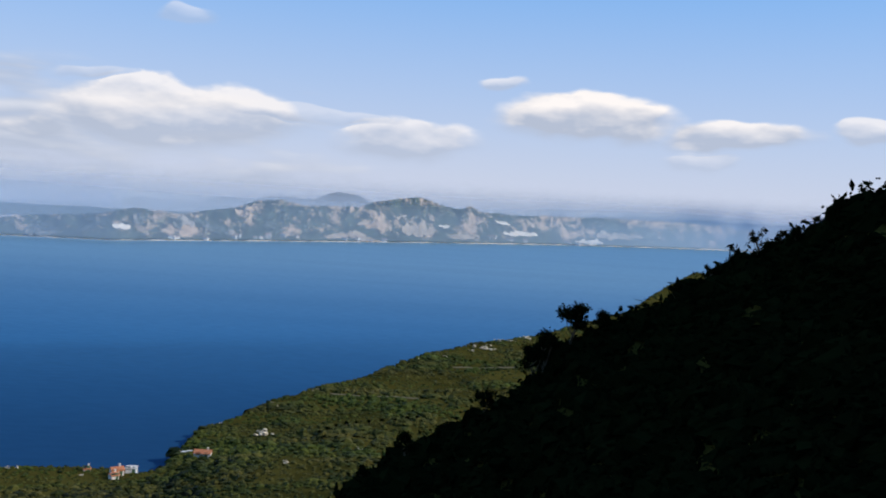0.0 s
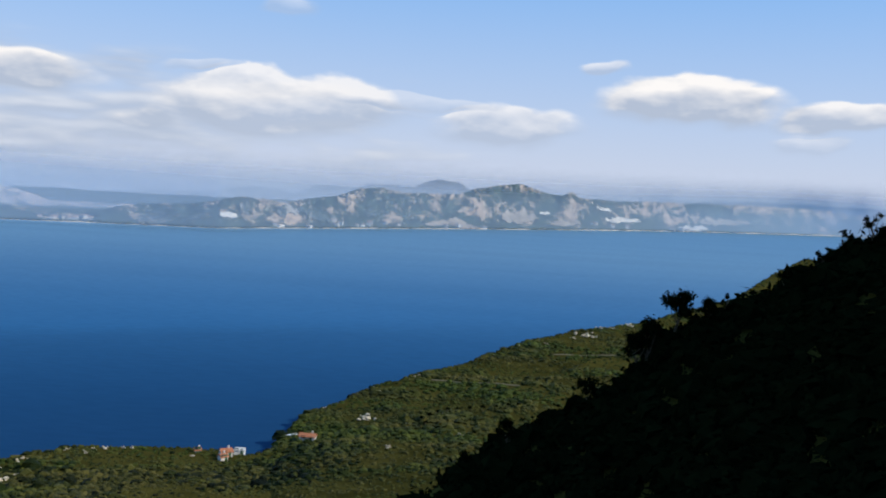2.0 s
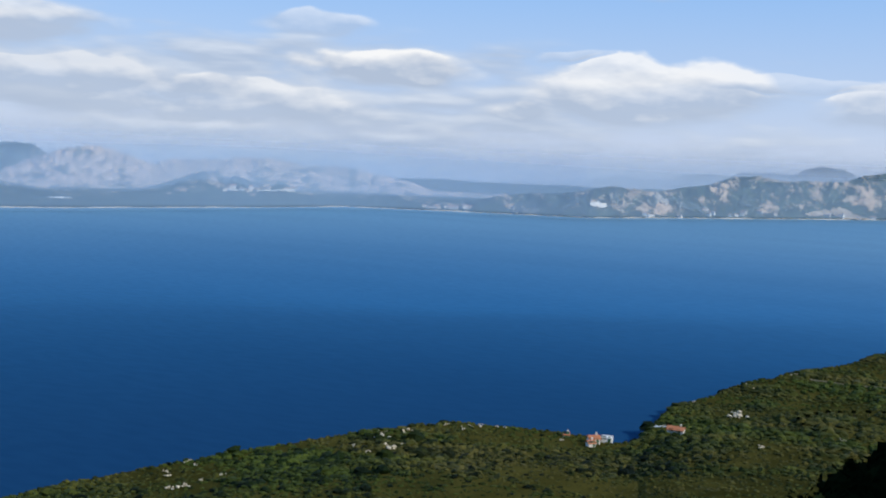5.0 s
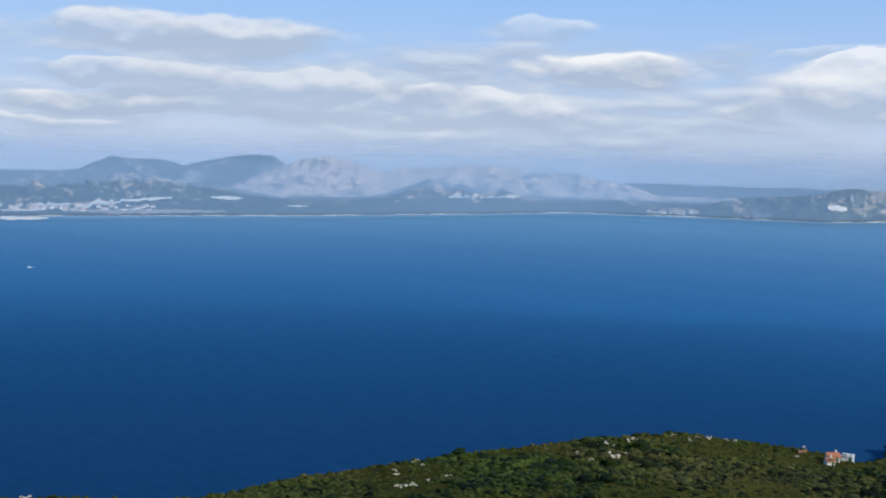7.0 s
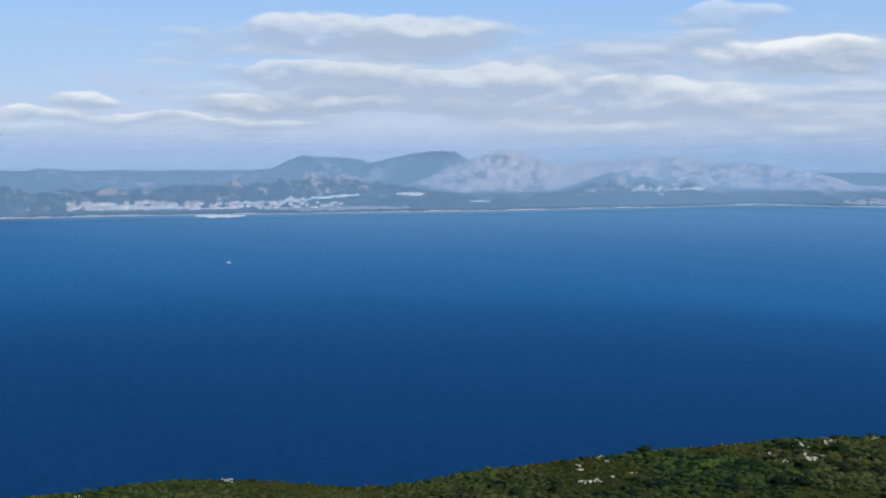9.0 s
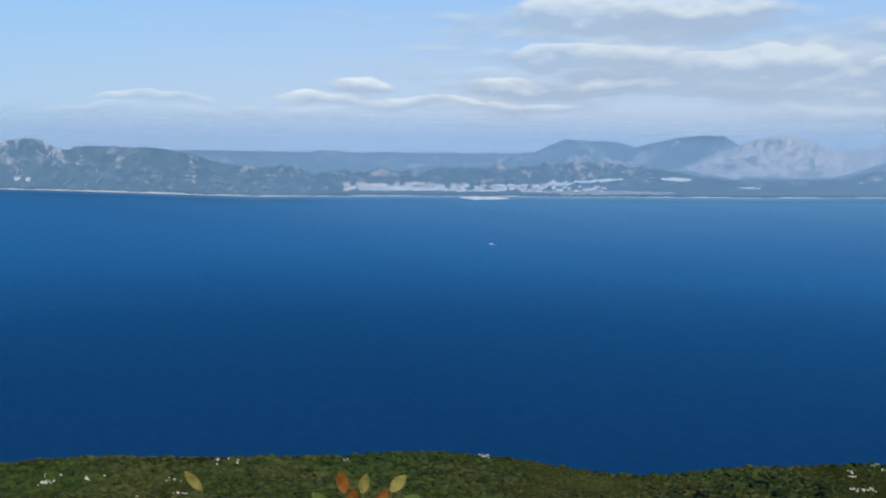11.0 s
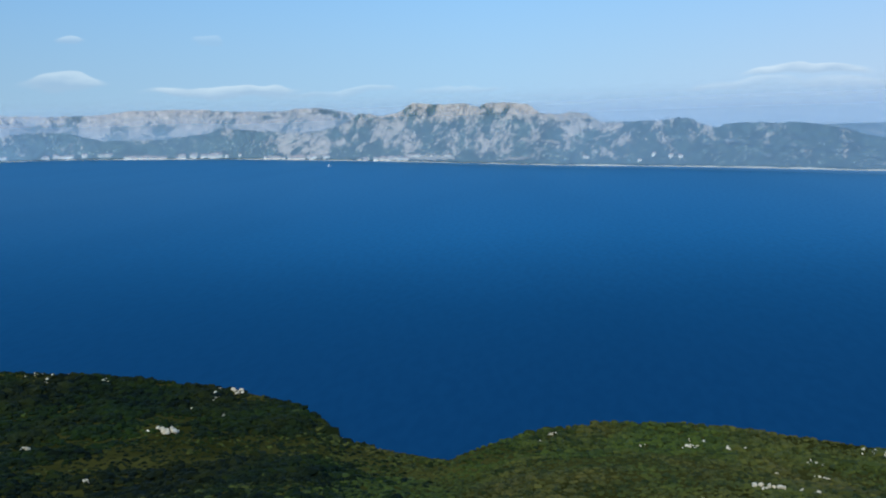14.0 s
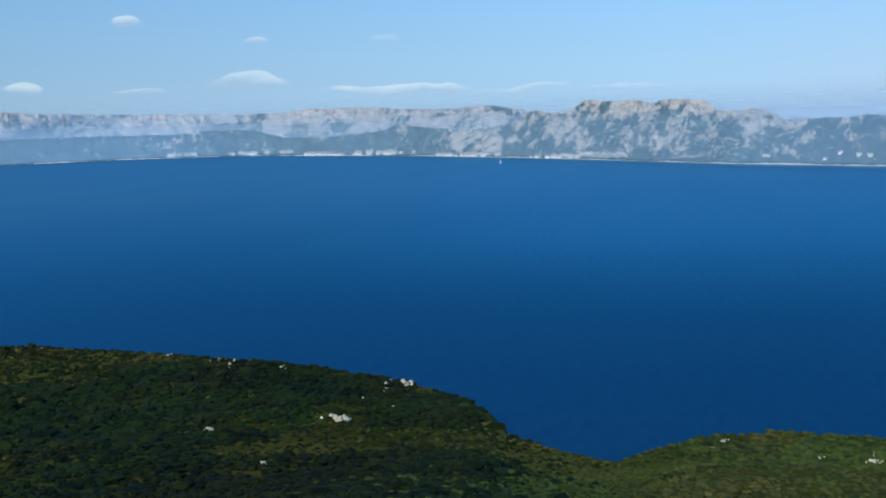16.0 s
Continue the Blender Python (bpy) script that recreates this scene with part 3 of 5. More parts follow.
BLUE_RANGE = ((-40, 0.3), (-11.73, 0.38), (-4.58, 0), (0.28, -0.18), (3.45, -0.02), (3.73, 0.21), (4.45, 0.59), (5.56, 0.72), (6.12, 0.58), (6.94,
        0.21), (8.09, 0.28), (9.4, 0.25), (10.41, -0.02), (11.9, 0.07), (12.49, -0.04), (13.4, -0.4), (13.98, -0.41), (14.9, -0.38), (16.14, -0.22),
        (17.06, -0.39), (17.89, -0.57), (20.06, -0.7), (21.12, -0.65), (23.19, -0.85), (25.86, -0.83), (30, -0.82), (34, -0.9), (39, -0.8), (45,
        -0.86), (52, -0.9), (58, -0.8), (62, -0.88), (65, -0.78), (68, -0.9), (71, -0.76), (74, -0.84), (78, -0.8), (84, -0.9), (92, -0.9))


def line_of(table, az):
    return np.interp(az, [c[0] for c in table], [c[1] for c in table])


def shore_r(az):
    return np.minimum(H / np.tan(np.radians(line_of(SHORE, az))), 4550)


def relief_of(az, v, r, plain, seed):
    """Raw shape of a range, about 0 to 1: v runs from its foot (0) over the crest (1) and down the back; ridges and gullies run downhill.
    The pattern is laid out by bearing and the logarithm of the distance, so that it keeps its proportions from near to far."""
    u, w = az / 2.3, np.log(r) * 57.3 / 2.3
    bend = fbm(u * 0.9, w * 0.5, 3, seed + 3)
    side = fbm(u * 0.8 + 5, w * 0.5, 3, seed + 5)
    big = fbm(u + 0.7 * bend, w * 0.62 + 0.7 * side, 5, seed, True)
    small = fbm(u * 4.3 + 0.9 * side, w * 3.4 + 0.9 * bend, 4, seed + 11, True)
    foot = np.clip((v - plain) / (1 - plain), 0, 1)
    rise = np.where(v > 1, 1 - 0.75 * smooth((v - 1) / 0.9), 0.30 * foot + 0.70 * smooth(foot ** 0.9))
    env = smooth(foot * 3.2)
    shape = rise * (1 + env * (0.36 * big + 0.13 * small)) + 0.02 * smooth(v * 12) + 0.05 * env * (1 - rise) * big
    return shape, env * (0.55 * big + 0.75 * small + 0.1)


def make_range(foot_r, deep, table, plain, seed, limit=4930):
    """A range as a function of bearing and v, lifted at each bearing so that its skyline stands as high as the table says."""
    a = np.arange(-40, 150, 0.05)[:, None]
    vs = np.linspace(0, 1.9, 58)[None, :]

    def base(az, v):
        r0 = foot_r(az)
        rc = np.minimum(r0 + deep(az), limit)
        return r0, rc, np.minimum(r0 + (rc - r0) * np.where(v > 1, 1 + (v - 1) * 0.5, v), 4975)
    r0, rc, r = base(a + 0 * vs, vs + 0 * a)
    el = line_of(table, a) + 0.035 * fbm(a * 2.3, 0 * a, 4, seed)
    seen = np.maximum(H + r * np.tan(np.radians(el)), 4) / np.maximum(relief_of(a + 0 * vs, vs + 0 * a, r, plain(a), seed)[0], 0.02)
    exact = seen[:, 12:].min(1)
    wide = np.convolve(np.pad(exact, 16, "edge"), np.ones(33) / 33, "valid")

    def form(az, v):
        az, v = np.asarray(az, float), np.asarray(v, float)
        r0, rc, r = base(az, v)
        raw = relief_of(az, v, r, plain(az), seed)[0]
        k0, k1 = np.interp(az, a[:, 0], wide), np.interp(az, a[:, 0], exact)
        z = raw * (k0 + (k1 - k0) * smooth((v - 0.35) / 0.4))
        z = np.minimum(z, np.maximum(H + r * np.tan(np.radians(line_of(table, az) + 0.05)), 4))
        x, y = polar(az, r)
        return x, y, z - 4 * (v <= 0), r
    form.ridge = lambda az, v: relief_of(az, v, base(az, v)[2], plain(az), seed)[1]
    return form


HILLS = HILLS_EAST + HILLS_PORT + HILLS_WEST


def low_land(az):
    """1 before the port and the river mouth, where a plain lies between the shore and the hills."""
    return np.clip(np.minimum((az - 24) / 4, (71 - az) / 3), 0, 1)


def front_depth(az):
    top = H + shore_r(az) * np.tan(np.radians(line_of(HILLS, az)))
    return np.maximum(2.7 * top, 90) * (1 - low_land(az)) + 620 * low_land(az)


range_z = make_range(shore_r, front_depth, HILLS, lambda az: 0.04 + 0.5 * low_land(az), 21, 4700)


def build_hills(name, form, az0, az1, step, mat, label):
    az = np.arange(az0, az1, step)
    v = np.concatenate([np.linspace(0, 1, 64), np.linspace(1.03, 1.9, 16)])
    x, y, z, r = form(az[:, None] + 0 * v[None, :], v[None, :] + 0 * az[:, None])
    ob = mesh_object(name, np.stack([x, y, z], -1).reshape(-1, 3), grid_faces(len(az), len(v))[:, ::-1], mat)
    mark = ob.data.attributes.new("ridge", "FLOAT", "POINT")
    wooded = np.interp(az, (66, 72, 82, 92, 106, 113), (0, -0.55, -0.5, 0, 0, -0.7)) if form is range_z else 0 * az
    mark.data.foreach_set("value", (form.ridge(az[:, None] + 0 * v[None, :], v[None, :] + 0 * az[:, None]) + wooded[:, None]).astype(np.float32).ravel())
    return tagged(ob, label, "mountains", kind="structure")


def farther(table, gap, deep, seed):
    return make_range(lambda az: np.minimum(shore_r(az) + gap, 4740), lambda az: deep + 0 * az, table, lambda az: 0 * az, seed)


def build_plain():
    """Low ground that runs on behind the first hills to the last range."""
    az, t = np.arange(-36, 144, 0.5), np.linspace(0, 1, 30)
    r0 = shore_r(az)[:, None] + 8
    r = r0 + (4960 - r0) * t[None, :] ** 1.5
    x, y = polar(az[:, None], r)
    back = smooth((t - 0.4) / 0.6)[None, :]
    z = 0.9 + (14 + fbm(x / 160, y / 160, 3, 33) * 9) * back
    return tagged(mesh_object("backdrop_plain", np.stack([x, y, np.maximum(z, 0.8)], -1).reshape(-1, 3), grid_faces(len(az), 30)[:, ::-1], M_MOUNT),
                  "low scrubby valley floor behind the first hills", "land", kind="structure")


ground = build_land()
water = build_sea()
build_hills("backdrop", range_z, -34, 70.6, 0.06, M_MOUNT, "hazy scrub-covered hills with pale karst rock above the far shore")
build_hills("backdrop_west", range_z, 70.55, 142, 0.06, M_CRAG, "wooded hills and a steep mountain of pale limestone crags above the far shore")
build_plain()
build_hills("backdrop_karst", farther(KARST, 760, 420, 61), 16, 52, 0.06, M_KARST, "bare pale pinkish karst mountain in haze")
build_hills("backdrop_mountain", farther(BLUE_MOUNTAIN, 1050, 330, 71), 41, 80, 0.06, M_WOODED, "blue wooded mountain behind the port")
build_hills("backdrop_massif", farther(MASSIF, 700, 450, 81), 98, 142, 0.06, M_MASSIF, "high pale limestone massif fading into haze")
build_hills("backdrop_far", farther(BLUE_RANGE, 4000, 170, 91), -34, 92, 0.1, M_BLUE, "pale blue mountain range fading into haze")


# ---- haze over the far water ----
def haze_material(name, amount, top, banks, color):
    """Surface of a sheet that stands in for thin bright air: mostly clear, the rest is lit evenly as if it faced up;
    it thins out upwards and drifts.
    """
    m = bpy.data.materials.new(name)
    m.use_nodes = True
    n, l = m.node_tree.nodes, m.node_tree.links
    n.remove(n["Principled BSDF"])
    geo, sep, up = n.new("ShaderNodeNewGeometry"), n.new("ShaderNodeSeparateXYZ"), n.new("ShaderNodeCombineXYZ")
    up.inputs[2].default_value = 1.0
    l.new(geo.outputs["Position"], sep.inputs[0])
    ln, flat = n.new("ShaderNodeVectorMath"), n.new("ShaderNodeVectorMath")
    flat.operation, ln.operation = "MULTIPLY", "LENGTH"
    flat.inputs[1].default_value = (1, 1, 0)
    l.new(geo.outputs["Position"], flat.inputs[0])
    l.new(flat.outputs[0], ln.inputs[0])

    def mt(op, a, b):
        k = n.new("ShaderNodeMath")
        k.operation = op
        for i, v in enumerate((a, b)):
            if isinstance(v, (int, float)):
                k.inputs[i].default_value = v
            else:
                l.new(v, k.inputs[i])
        return k.outputs[0]
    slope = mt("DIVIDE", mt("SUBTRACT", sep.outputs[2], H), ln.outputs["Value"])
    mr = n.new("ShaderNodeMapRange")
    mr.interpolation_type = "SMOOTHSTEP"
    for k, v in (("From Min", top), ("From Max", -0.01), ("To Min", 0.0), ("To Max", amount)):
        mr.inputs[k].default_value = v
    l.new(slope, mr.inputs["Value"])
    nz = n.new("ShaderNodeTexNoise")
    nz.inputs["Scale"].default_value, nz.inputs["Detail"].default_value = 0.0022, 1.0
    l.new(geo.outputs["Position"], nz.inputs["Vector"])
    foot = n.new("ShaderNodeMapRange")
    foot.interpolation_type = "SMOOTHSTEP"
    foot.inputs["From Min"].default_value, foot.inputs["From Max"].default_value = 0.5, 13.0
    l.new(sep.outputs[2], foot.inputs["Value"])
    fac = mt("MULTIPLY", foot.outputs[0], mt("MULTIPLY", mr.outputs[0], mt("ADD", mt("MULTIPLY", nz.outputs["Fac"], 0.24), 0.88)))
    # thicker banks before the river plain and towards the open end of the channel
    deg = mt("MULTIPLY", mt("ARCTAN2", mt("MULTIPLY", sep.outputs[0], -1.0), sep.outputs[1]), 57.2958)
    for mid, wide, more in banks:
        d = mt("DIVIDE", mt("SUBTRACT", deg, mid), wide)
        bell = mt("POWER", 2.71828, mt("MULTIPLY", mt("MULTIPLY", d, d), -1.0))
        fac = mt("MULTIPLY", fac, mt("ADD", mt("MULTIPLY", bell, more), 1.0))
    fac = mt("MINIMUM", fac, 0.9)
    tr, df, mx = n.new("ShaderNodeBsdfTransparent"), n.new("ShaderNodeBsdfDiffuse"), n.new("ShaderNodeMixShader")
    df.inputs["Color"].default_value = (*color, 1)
    l.new(up.outputs[0], df.inputs["Normal"])
    l.new(fac, mx.inputs[0])
    l.new(tr.outputs[0], mx.inputs[1])
    l.new(df.outputs[0], mx.inputs[2])
    l.new(mx.outputs[0], n["Material Output"].inputs[0])
    return m


def build_haze(name, amount, top, label, gap, banks, color):
    """An added sheet in place of hazy air; it leans back over the water before the far shore, or over the land behind
    the first hills.
    """
    az = np.arange(-36, 144, 0.5)
    near = shore_r(az)
    kernel = np.ones(13) / 13
    near = np.minimum(np.convolve(np.pad(near, 6, "edge"), kernel, "valid"), near) - 30
    near = np.minimum(near + gap(az), 4900)
    zs = np.linspace(0, 1, 10)
    tall = H + near * top
    r = near[:, None] - (1 - zs[None, :]) * tall[:, None] * np.where(gap(az) > 0, 0.45, 0.8)[:, None]
    x, y = polar(az[:, None], r)
    z = 0.5 + zs[None, :] * tall[:, None]
    ob = mesh_object(name, np.stack([x, y, z], -1).reshape(-1, 3), grid_faces(len(az), len(zs))[:, ::-1], haze_material(name, amount, top, banks, color))
    ob.visible_shadow = False        # shadow off, so the stand-in sheet does not dim shore and town
    return tagged(ob, label, "haze", kind="structure")


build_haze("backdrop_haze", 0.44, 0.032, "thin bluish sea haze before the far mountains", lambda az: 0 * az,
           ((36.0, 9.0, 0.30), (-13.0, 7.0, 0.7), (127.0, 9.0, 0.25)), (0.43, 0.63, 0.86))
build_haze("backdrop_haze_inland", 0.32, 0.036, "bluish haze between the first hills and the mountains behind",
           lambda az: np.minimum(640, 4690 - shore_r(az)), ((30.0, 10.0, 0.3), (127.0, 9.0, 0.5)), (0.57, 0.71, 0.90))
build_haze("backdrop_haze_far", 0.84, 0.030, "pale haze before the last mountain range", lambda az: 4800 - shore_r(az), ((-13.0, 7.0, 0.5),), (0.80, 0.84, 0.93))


M_DUST = material("track_dust", (0.10, 0.09, 0.045), 0.95, 0.1, scale=0.4, alt=(0.22, 0.18, 0.10), bump=0.4, bump_scale=2)


# ---- scrub ----
def dome(rng, rings=2, sides=7):
    """Verts and triangles of one rough clump of leaves, about 1 m in radius, open below."""
    v = [(rng.uniform(-.15, .15), rng.uniform(-.15, .15), rng.uniform(0.85, 1.1))]
    for k in range(1, rings + 1):
        ph = k / rings * 1.75
        for q in range(sides):
            a = (q + 0.5 * (k % 2)) * 2 * math.pi / sides
            rr = rng.uniform(0.5, 1.4)
            v.append((math.sin(ph) * math.cos(a) * rr, math.sin(ph) * math.sin(a) * rr, math.cos(ph) * rng.uniform(0.45, 1.35)))
    f = [(0, 1 + q, 1 + (q + 1) % sides) for q in range(sides)]
    for k in range(rings - 1):
        for q in range(sides):
            a, b = 1 + k * sides + q, 1 + k * sides + (q + 1) % sides
            f += [(a, a + sides, b), (b, a + sides, b + sides)]
    return np.array(v), np.array(f)


def scatter(name, px, py, pz, size, templates, mat, label, category, rng, tall=0.85):
    """One object of many clumps, each a turned and stretched copy of a template."""
    V, F, base = [], [], 0
    pick = rng.integers(0, len(templates), len(px))
    for k, (tv, tf) in enumerate(templates):
        idx = np.nonzero(pick == k)[0]
        if not len(idx):
            continue
        a = rng.uniform(0, 2 * np.pi, len(idx))
        c, s_ = np.cos(a)[:, None], np.sin(a)[:, None]
        sc = size[idx][:, None]
        wx, wy, wz = (rng.uniform(0.8, 1.25, (len(idx), 1)) for _ in range(3))
        x = (tv[None, :, 0] * c - tv[None, :, 1] * s_) * sc * wx + px[idx][:, None]
        y = (tv[None, :, 0] * s_ + tv[None, :, 1] * c) * sc * wy + py[idx][:, None]
        z = tv[None, :, 2] * sc * wz * tall + pz[idx][:, None]
        V.append(np.stack([x, y, z], -1).reshape(-1, 3))
        F.append((tf[None] + (np.arange(len(idx)) * len(tv))[:, None, None] + base).reshape(-1, 3))
        base += len(idx) * len(tv)
    ob = mesh_object(name, np.concatenate(V), np.concatenate(F), mat, smooth_shade=False)
    return tagged(ob, label, category, kind="stuff")


rng = np.random.default_rng(4)
DOMES = [dome(rng) for _ in range(8)]


def plant_scrub():
    n = 86000
    az = rng.uniform(-15, 137, n)
    dip = np.interp(az, [c[0] for c in COAST], [c[1] for c in COAST])
    rc = (H - 4.0) / np.tan(np.radians(dip))
    r = rc * np.sqrt(rng.uniform(0.02, 0.995, n))
    keep = (rng.uniform(0, 1, n) < np.clip(rc / 420, 0.75, 1)) & (r > 22)
    x, y = polar(az, r)
    z, s, _, _ = land_z(x, y)
    bare = fbm(x / 26, y / 26, 3, 41)
    keep &= (bare > -0.25) | (az > 92) | (rng.uniform(0, 1, n) < 0.6)
    keep &= ~on_spur(x, y)
    clump = smooth(0.5 + 1.6 * fbm(x / 34, y / 34, 3, 13))
    size = rng.uniform(0.34, 1.0, n) * (0.62 + 0.75 * clump) * np.where(rng.uniform(0, 1, n) < 0.05, 1.6, 1)
    size = size * np.clip(r / 260, 0.75, 1.5)
    for line in TRACKS:
        a, d = np.interp(az, [q[0] for q in line][::-1], [q[1] for q in line][::-1]), 1.5
        inside = (az > line[-1][0] - 0.1) & (az < line[0][0] + 0.1)
        keep &= ~(inside & (r > a - 5) & (r < a + 2))
    # past bearing 97 most bushes take the shade-darkened leaf colour, elsewhere a few
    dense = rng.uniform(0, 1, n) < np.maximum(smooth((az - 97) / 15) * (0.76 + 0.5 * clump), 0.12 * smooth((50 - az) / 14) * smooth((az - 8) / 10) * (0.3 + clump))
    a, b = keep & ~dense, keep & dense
    scatter("scrub", x[a], y[a], z[a] - 0.15, size[a], DOMES, M_BUSH, "dense evergreen coastal scrub of dark and olive greens", "scrub", rng)
    scatter("dim_scrub", x[b], y[b], z[b] - 0.15, size[b] * 1.3, DOMES, M_DIM_BUSH, "evergreen shrubs on the steep slope, shade put into their colour", "scrub", rng)


plant_scrub()


def plant_undergrowth():
    """Low bushes that fill the ground near the lens."""
    n = 12000
    az, r = rng.uniform(55, 137, n), np.sqrt(rng.uniform(20 ** 2, 190 ** 2, n))
    x, y = polar(az, r)
    z, s, _, _ = land_z(x, y)
    keep = s < 0.98
    size = rng.uniform(0.3, 0.85, n)
    # low bushes get the same painted shade, by bearing
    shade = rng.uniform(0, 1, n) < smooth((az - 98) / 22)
    for mat, q, label in ((M_BUSH, keep & ~shade, "low olive undergrowth of heather and rockrose"), (M_DIM_BUSH, keep & shade, "low undergrowth between the shrubs, shade put into its colour")):
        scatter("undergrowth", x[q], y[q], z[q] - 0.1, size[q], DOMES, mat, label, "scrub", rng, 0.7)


plant_undergrowth()


def build_tracks():
    """Narrow dirt tracks and terraces that lie on the slope."""
    for line in TRACKS:
        az = np.linspace(line[0][0], line[-1][0], 40)
        r = np.interp(-az, [-q[0] for q in line], [q[1] for q in line]) + fbm(az * 2, 0 * az, 2, 5) * 1.2
        across = np.array((-1.8, -0.9, 0.0, 0.8))
        x, y = polar(az[:, None], r[:, None] + across[None, :])
        z = land_z(x, y)[0] + 0.2
        tagged(mesh_object("track", np.stack([x, y, z], -1).reshape(-1, 3), grid_faces(40, 4), M_DUST), "pale dirt track through the scrub", "track", kind="structure")


build_tracks()


# ---- trees and shrubs of the shaded spur ----
def leaf_cloud(rng, n, leaf, shape=(1, 1, 1), hollow=0.45):
    """Many small leaves, two triangles each, spread through an ellipsoid of about 1 m with an uneven edge."""
    d = rng.normal(size=(n, 3))
    d /= np.linalg.norm(d, axis=1)[:, None]
    bump = 0.75 + 0.35 * np.sin(d[:, 0] * 5 + 1) * np.sin(d[:, 1] * 4) + 0.2 * np.sin(d[:, 2] * 9)
    c = d * (rng.uniform(hollow, 1, n) * bump)[:, None] * np.array(shape)
    u = rng.normal(size=(n, 3))
    u /= np.linalg.norm(u, axis=1)[:, None]
    w = np.cross(u, rng.normal(size=(n, 3)))
    w /= np.linalg.norm(w, axis=1)[:, None]
    ln = leaf * rng.uniform(0.7, 1.4, n)[:, None]
    v = np.stack([c - u * ln, c - w * ln * 0.45, c + u * ln, c + w * ln * 0.45], 1).reshape(-1, 3)
    i = np.arange(n)[:, None] * 4
    f = np.concatenate([i + np.array([[0, 1, 2]]), i + np.array([[0, 2, 3]])])
    return v, f


def limb(points, r0, r1, sides=6):
    """A tapering tube along points."""
    v, f = [], []
    pts = [Vector(p) for p in points]
    for k, p in enumerate(pts):
        t = (pts[min(k + 1, len(pts) - 1)] - pts[max(k - 1, 0)]).normalized()
        a = t.orthogonal().normalized()
        b = t.cross(a)
        rr = r0 + (r1 - r0) * k / (len(pts) - 1)
        for q in range(sides):
            an = q * 2 * math.pi / sides
            v.append(tuple(p + a * (math.cos(an) * rr) + b * (math.sin(an) * rr)))
    for k in range(len(pts) - 1):
        for q in range(sides):
            a, b = k * sides + q, k * sides + (q + 1) % sides
            f += [(a, b, b + sides), (a, b + sides, a + sides)]
    return np.array(v), np.array(f)


def joined(pieces):
    V, F, base = [], [], 0
    for v, f in pieces:
        V.append(v)
        F.append(f + base)
        base += len(v)
    return np.concatenate(V), np.concatenate(F)


def build_tree(name, height, wide, leaves, leaf, seed, label, sparse=False, column=False):
    """A small Mediterranean tree: trunk, limbs, and a crown of separate leaves in several masses."""
    g = np.random.default_rng(seed)
    root = new(name)
    trunk = [(0, 0, -0.6)]
    for k in range(1, 6):
        trunk.append((g.uniform(-.1, .1) * k * 0.5, g.uniform(-.1, .1) * k * 0.5, height * 0.75 * k / 5))
    part_mesh("trunk", *limb(trunk, 0.05 + 0.025 * height, 0.025), M_BARK, root)
    masses = []
    count = 3 if column else (9 if sparse else 7)
    for k in range(count):
        a = g.uniform(0, 2 * math.pi)
        up = height * ((k + 0.6) / count * 0.8 + 0.15) if column else height * g.uniform(0.42, 0.95)
        out = 0 if column else wide * g.uniform(0.25, 0.85) * (1.15 - up / height * 0.6)
        tip = (math.cos(a) * out, math.sin(a) * out, up)
        start = trunk[2 + k % 3]
        mid = tuple((s + t) / 2 + g.uniform(-.1, .1) for s, t in zip(start, tip))
        part_mesh("branch", *limb((start, mid, tip), 0.035, 0.012, 5), M_BARK, root)
        size = wide * (0.34 if sparse else 0.52) * g.uniform(0.8, 1.2)
        v, f = leaf_cloud(g, leaves // count, leaf / size, (1, 1, 1.3 if column else 0.8), 0.1 if sparse else 0.4)
        masses.append((v * size + np.array(tip), f))
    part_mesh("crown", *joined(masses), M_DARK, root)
    return tagged(root, label, "tree", "trees on the shaded spur")


def part_mesh(name, v, f, mat, parent, label="", smooth_shade=False):
    ob = mesh_object(name, v, f, mat, parent, smooth_shade)
    return tagged(ob, label)


def ground_at(az, r):
    x, y = polar(np.array([float(az)]), np.array([float(r)]))
    return float(x[0]), float(y[0]), float(land_z(x, y)[0][0])


# bearing, height of the top as seen, kind of tree
SPUR_TREES = ((-7.84, -4.75, 'oak'), (-6.47, -6.42, 'oak'), (-10.44, -4.45, 'juniper'), (-9.65, -4.97, 'oak'), (-15.0, -1.88, 'sparse'), (-16.08, -0.66,
        'juniper'), (-17.46, 0.31, 'sparse'), (-18.57, 0.23, 'sparse'), (-20.35, 1.06, 'sparse'), (-21.35, 1.52, 'oak'), (-22.52, 2.99, 'sparse'),
        (-23.62, 3.26, 'sparse'), (0.93, -12.34, 'oak'), (-3.33, -9.77, 'oak'), (-5.89, -7.23, 'oak'), (3.4, -14.28, 'oak'), (-13.32, -3.21, 'oak'),
        (-19.36, 0.29, 'oak'), (-25.8, 4.59, 'oak'))
TREES = {
    "oak": build_tree("holm_oak", 3.0, 1.25, 1500, 0.10, 11, "dark green holm oak on the shaded slope"),
    "sparse": build_tree("wild_pear", 3.0, 1.1, 620, 0.09, 12, "thin-leaved small tree standing against the sky", sparse=True),
    "juniper": build_tree("juniper", 3.0, 0.62, 900, 0.07, 13, "dark upright juniper bush on the shaded slope", column=True),
}
_used = set()
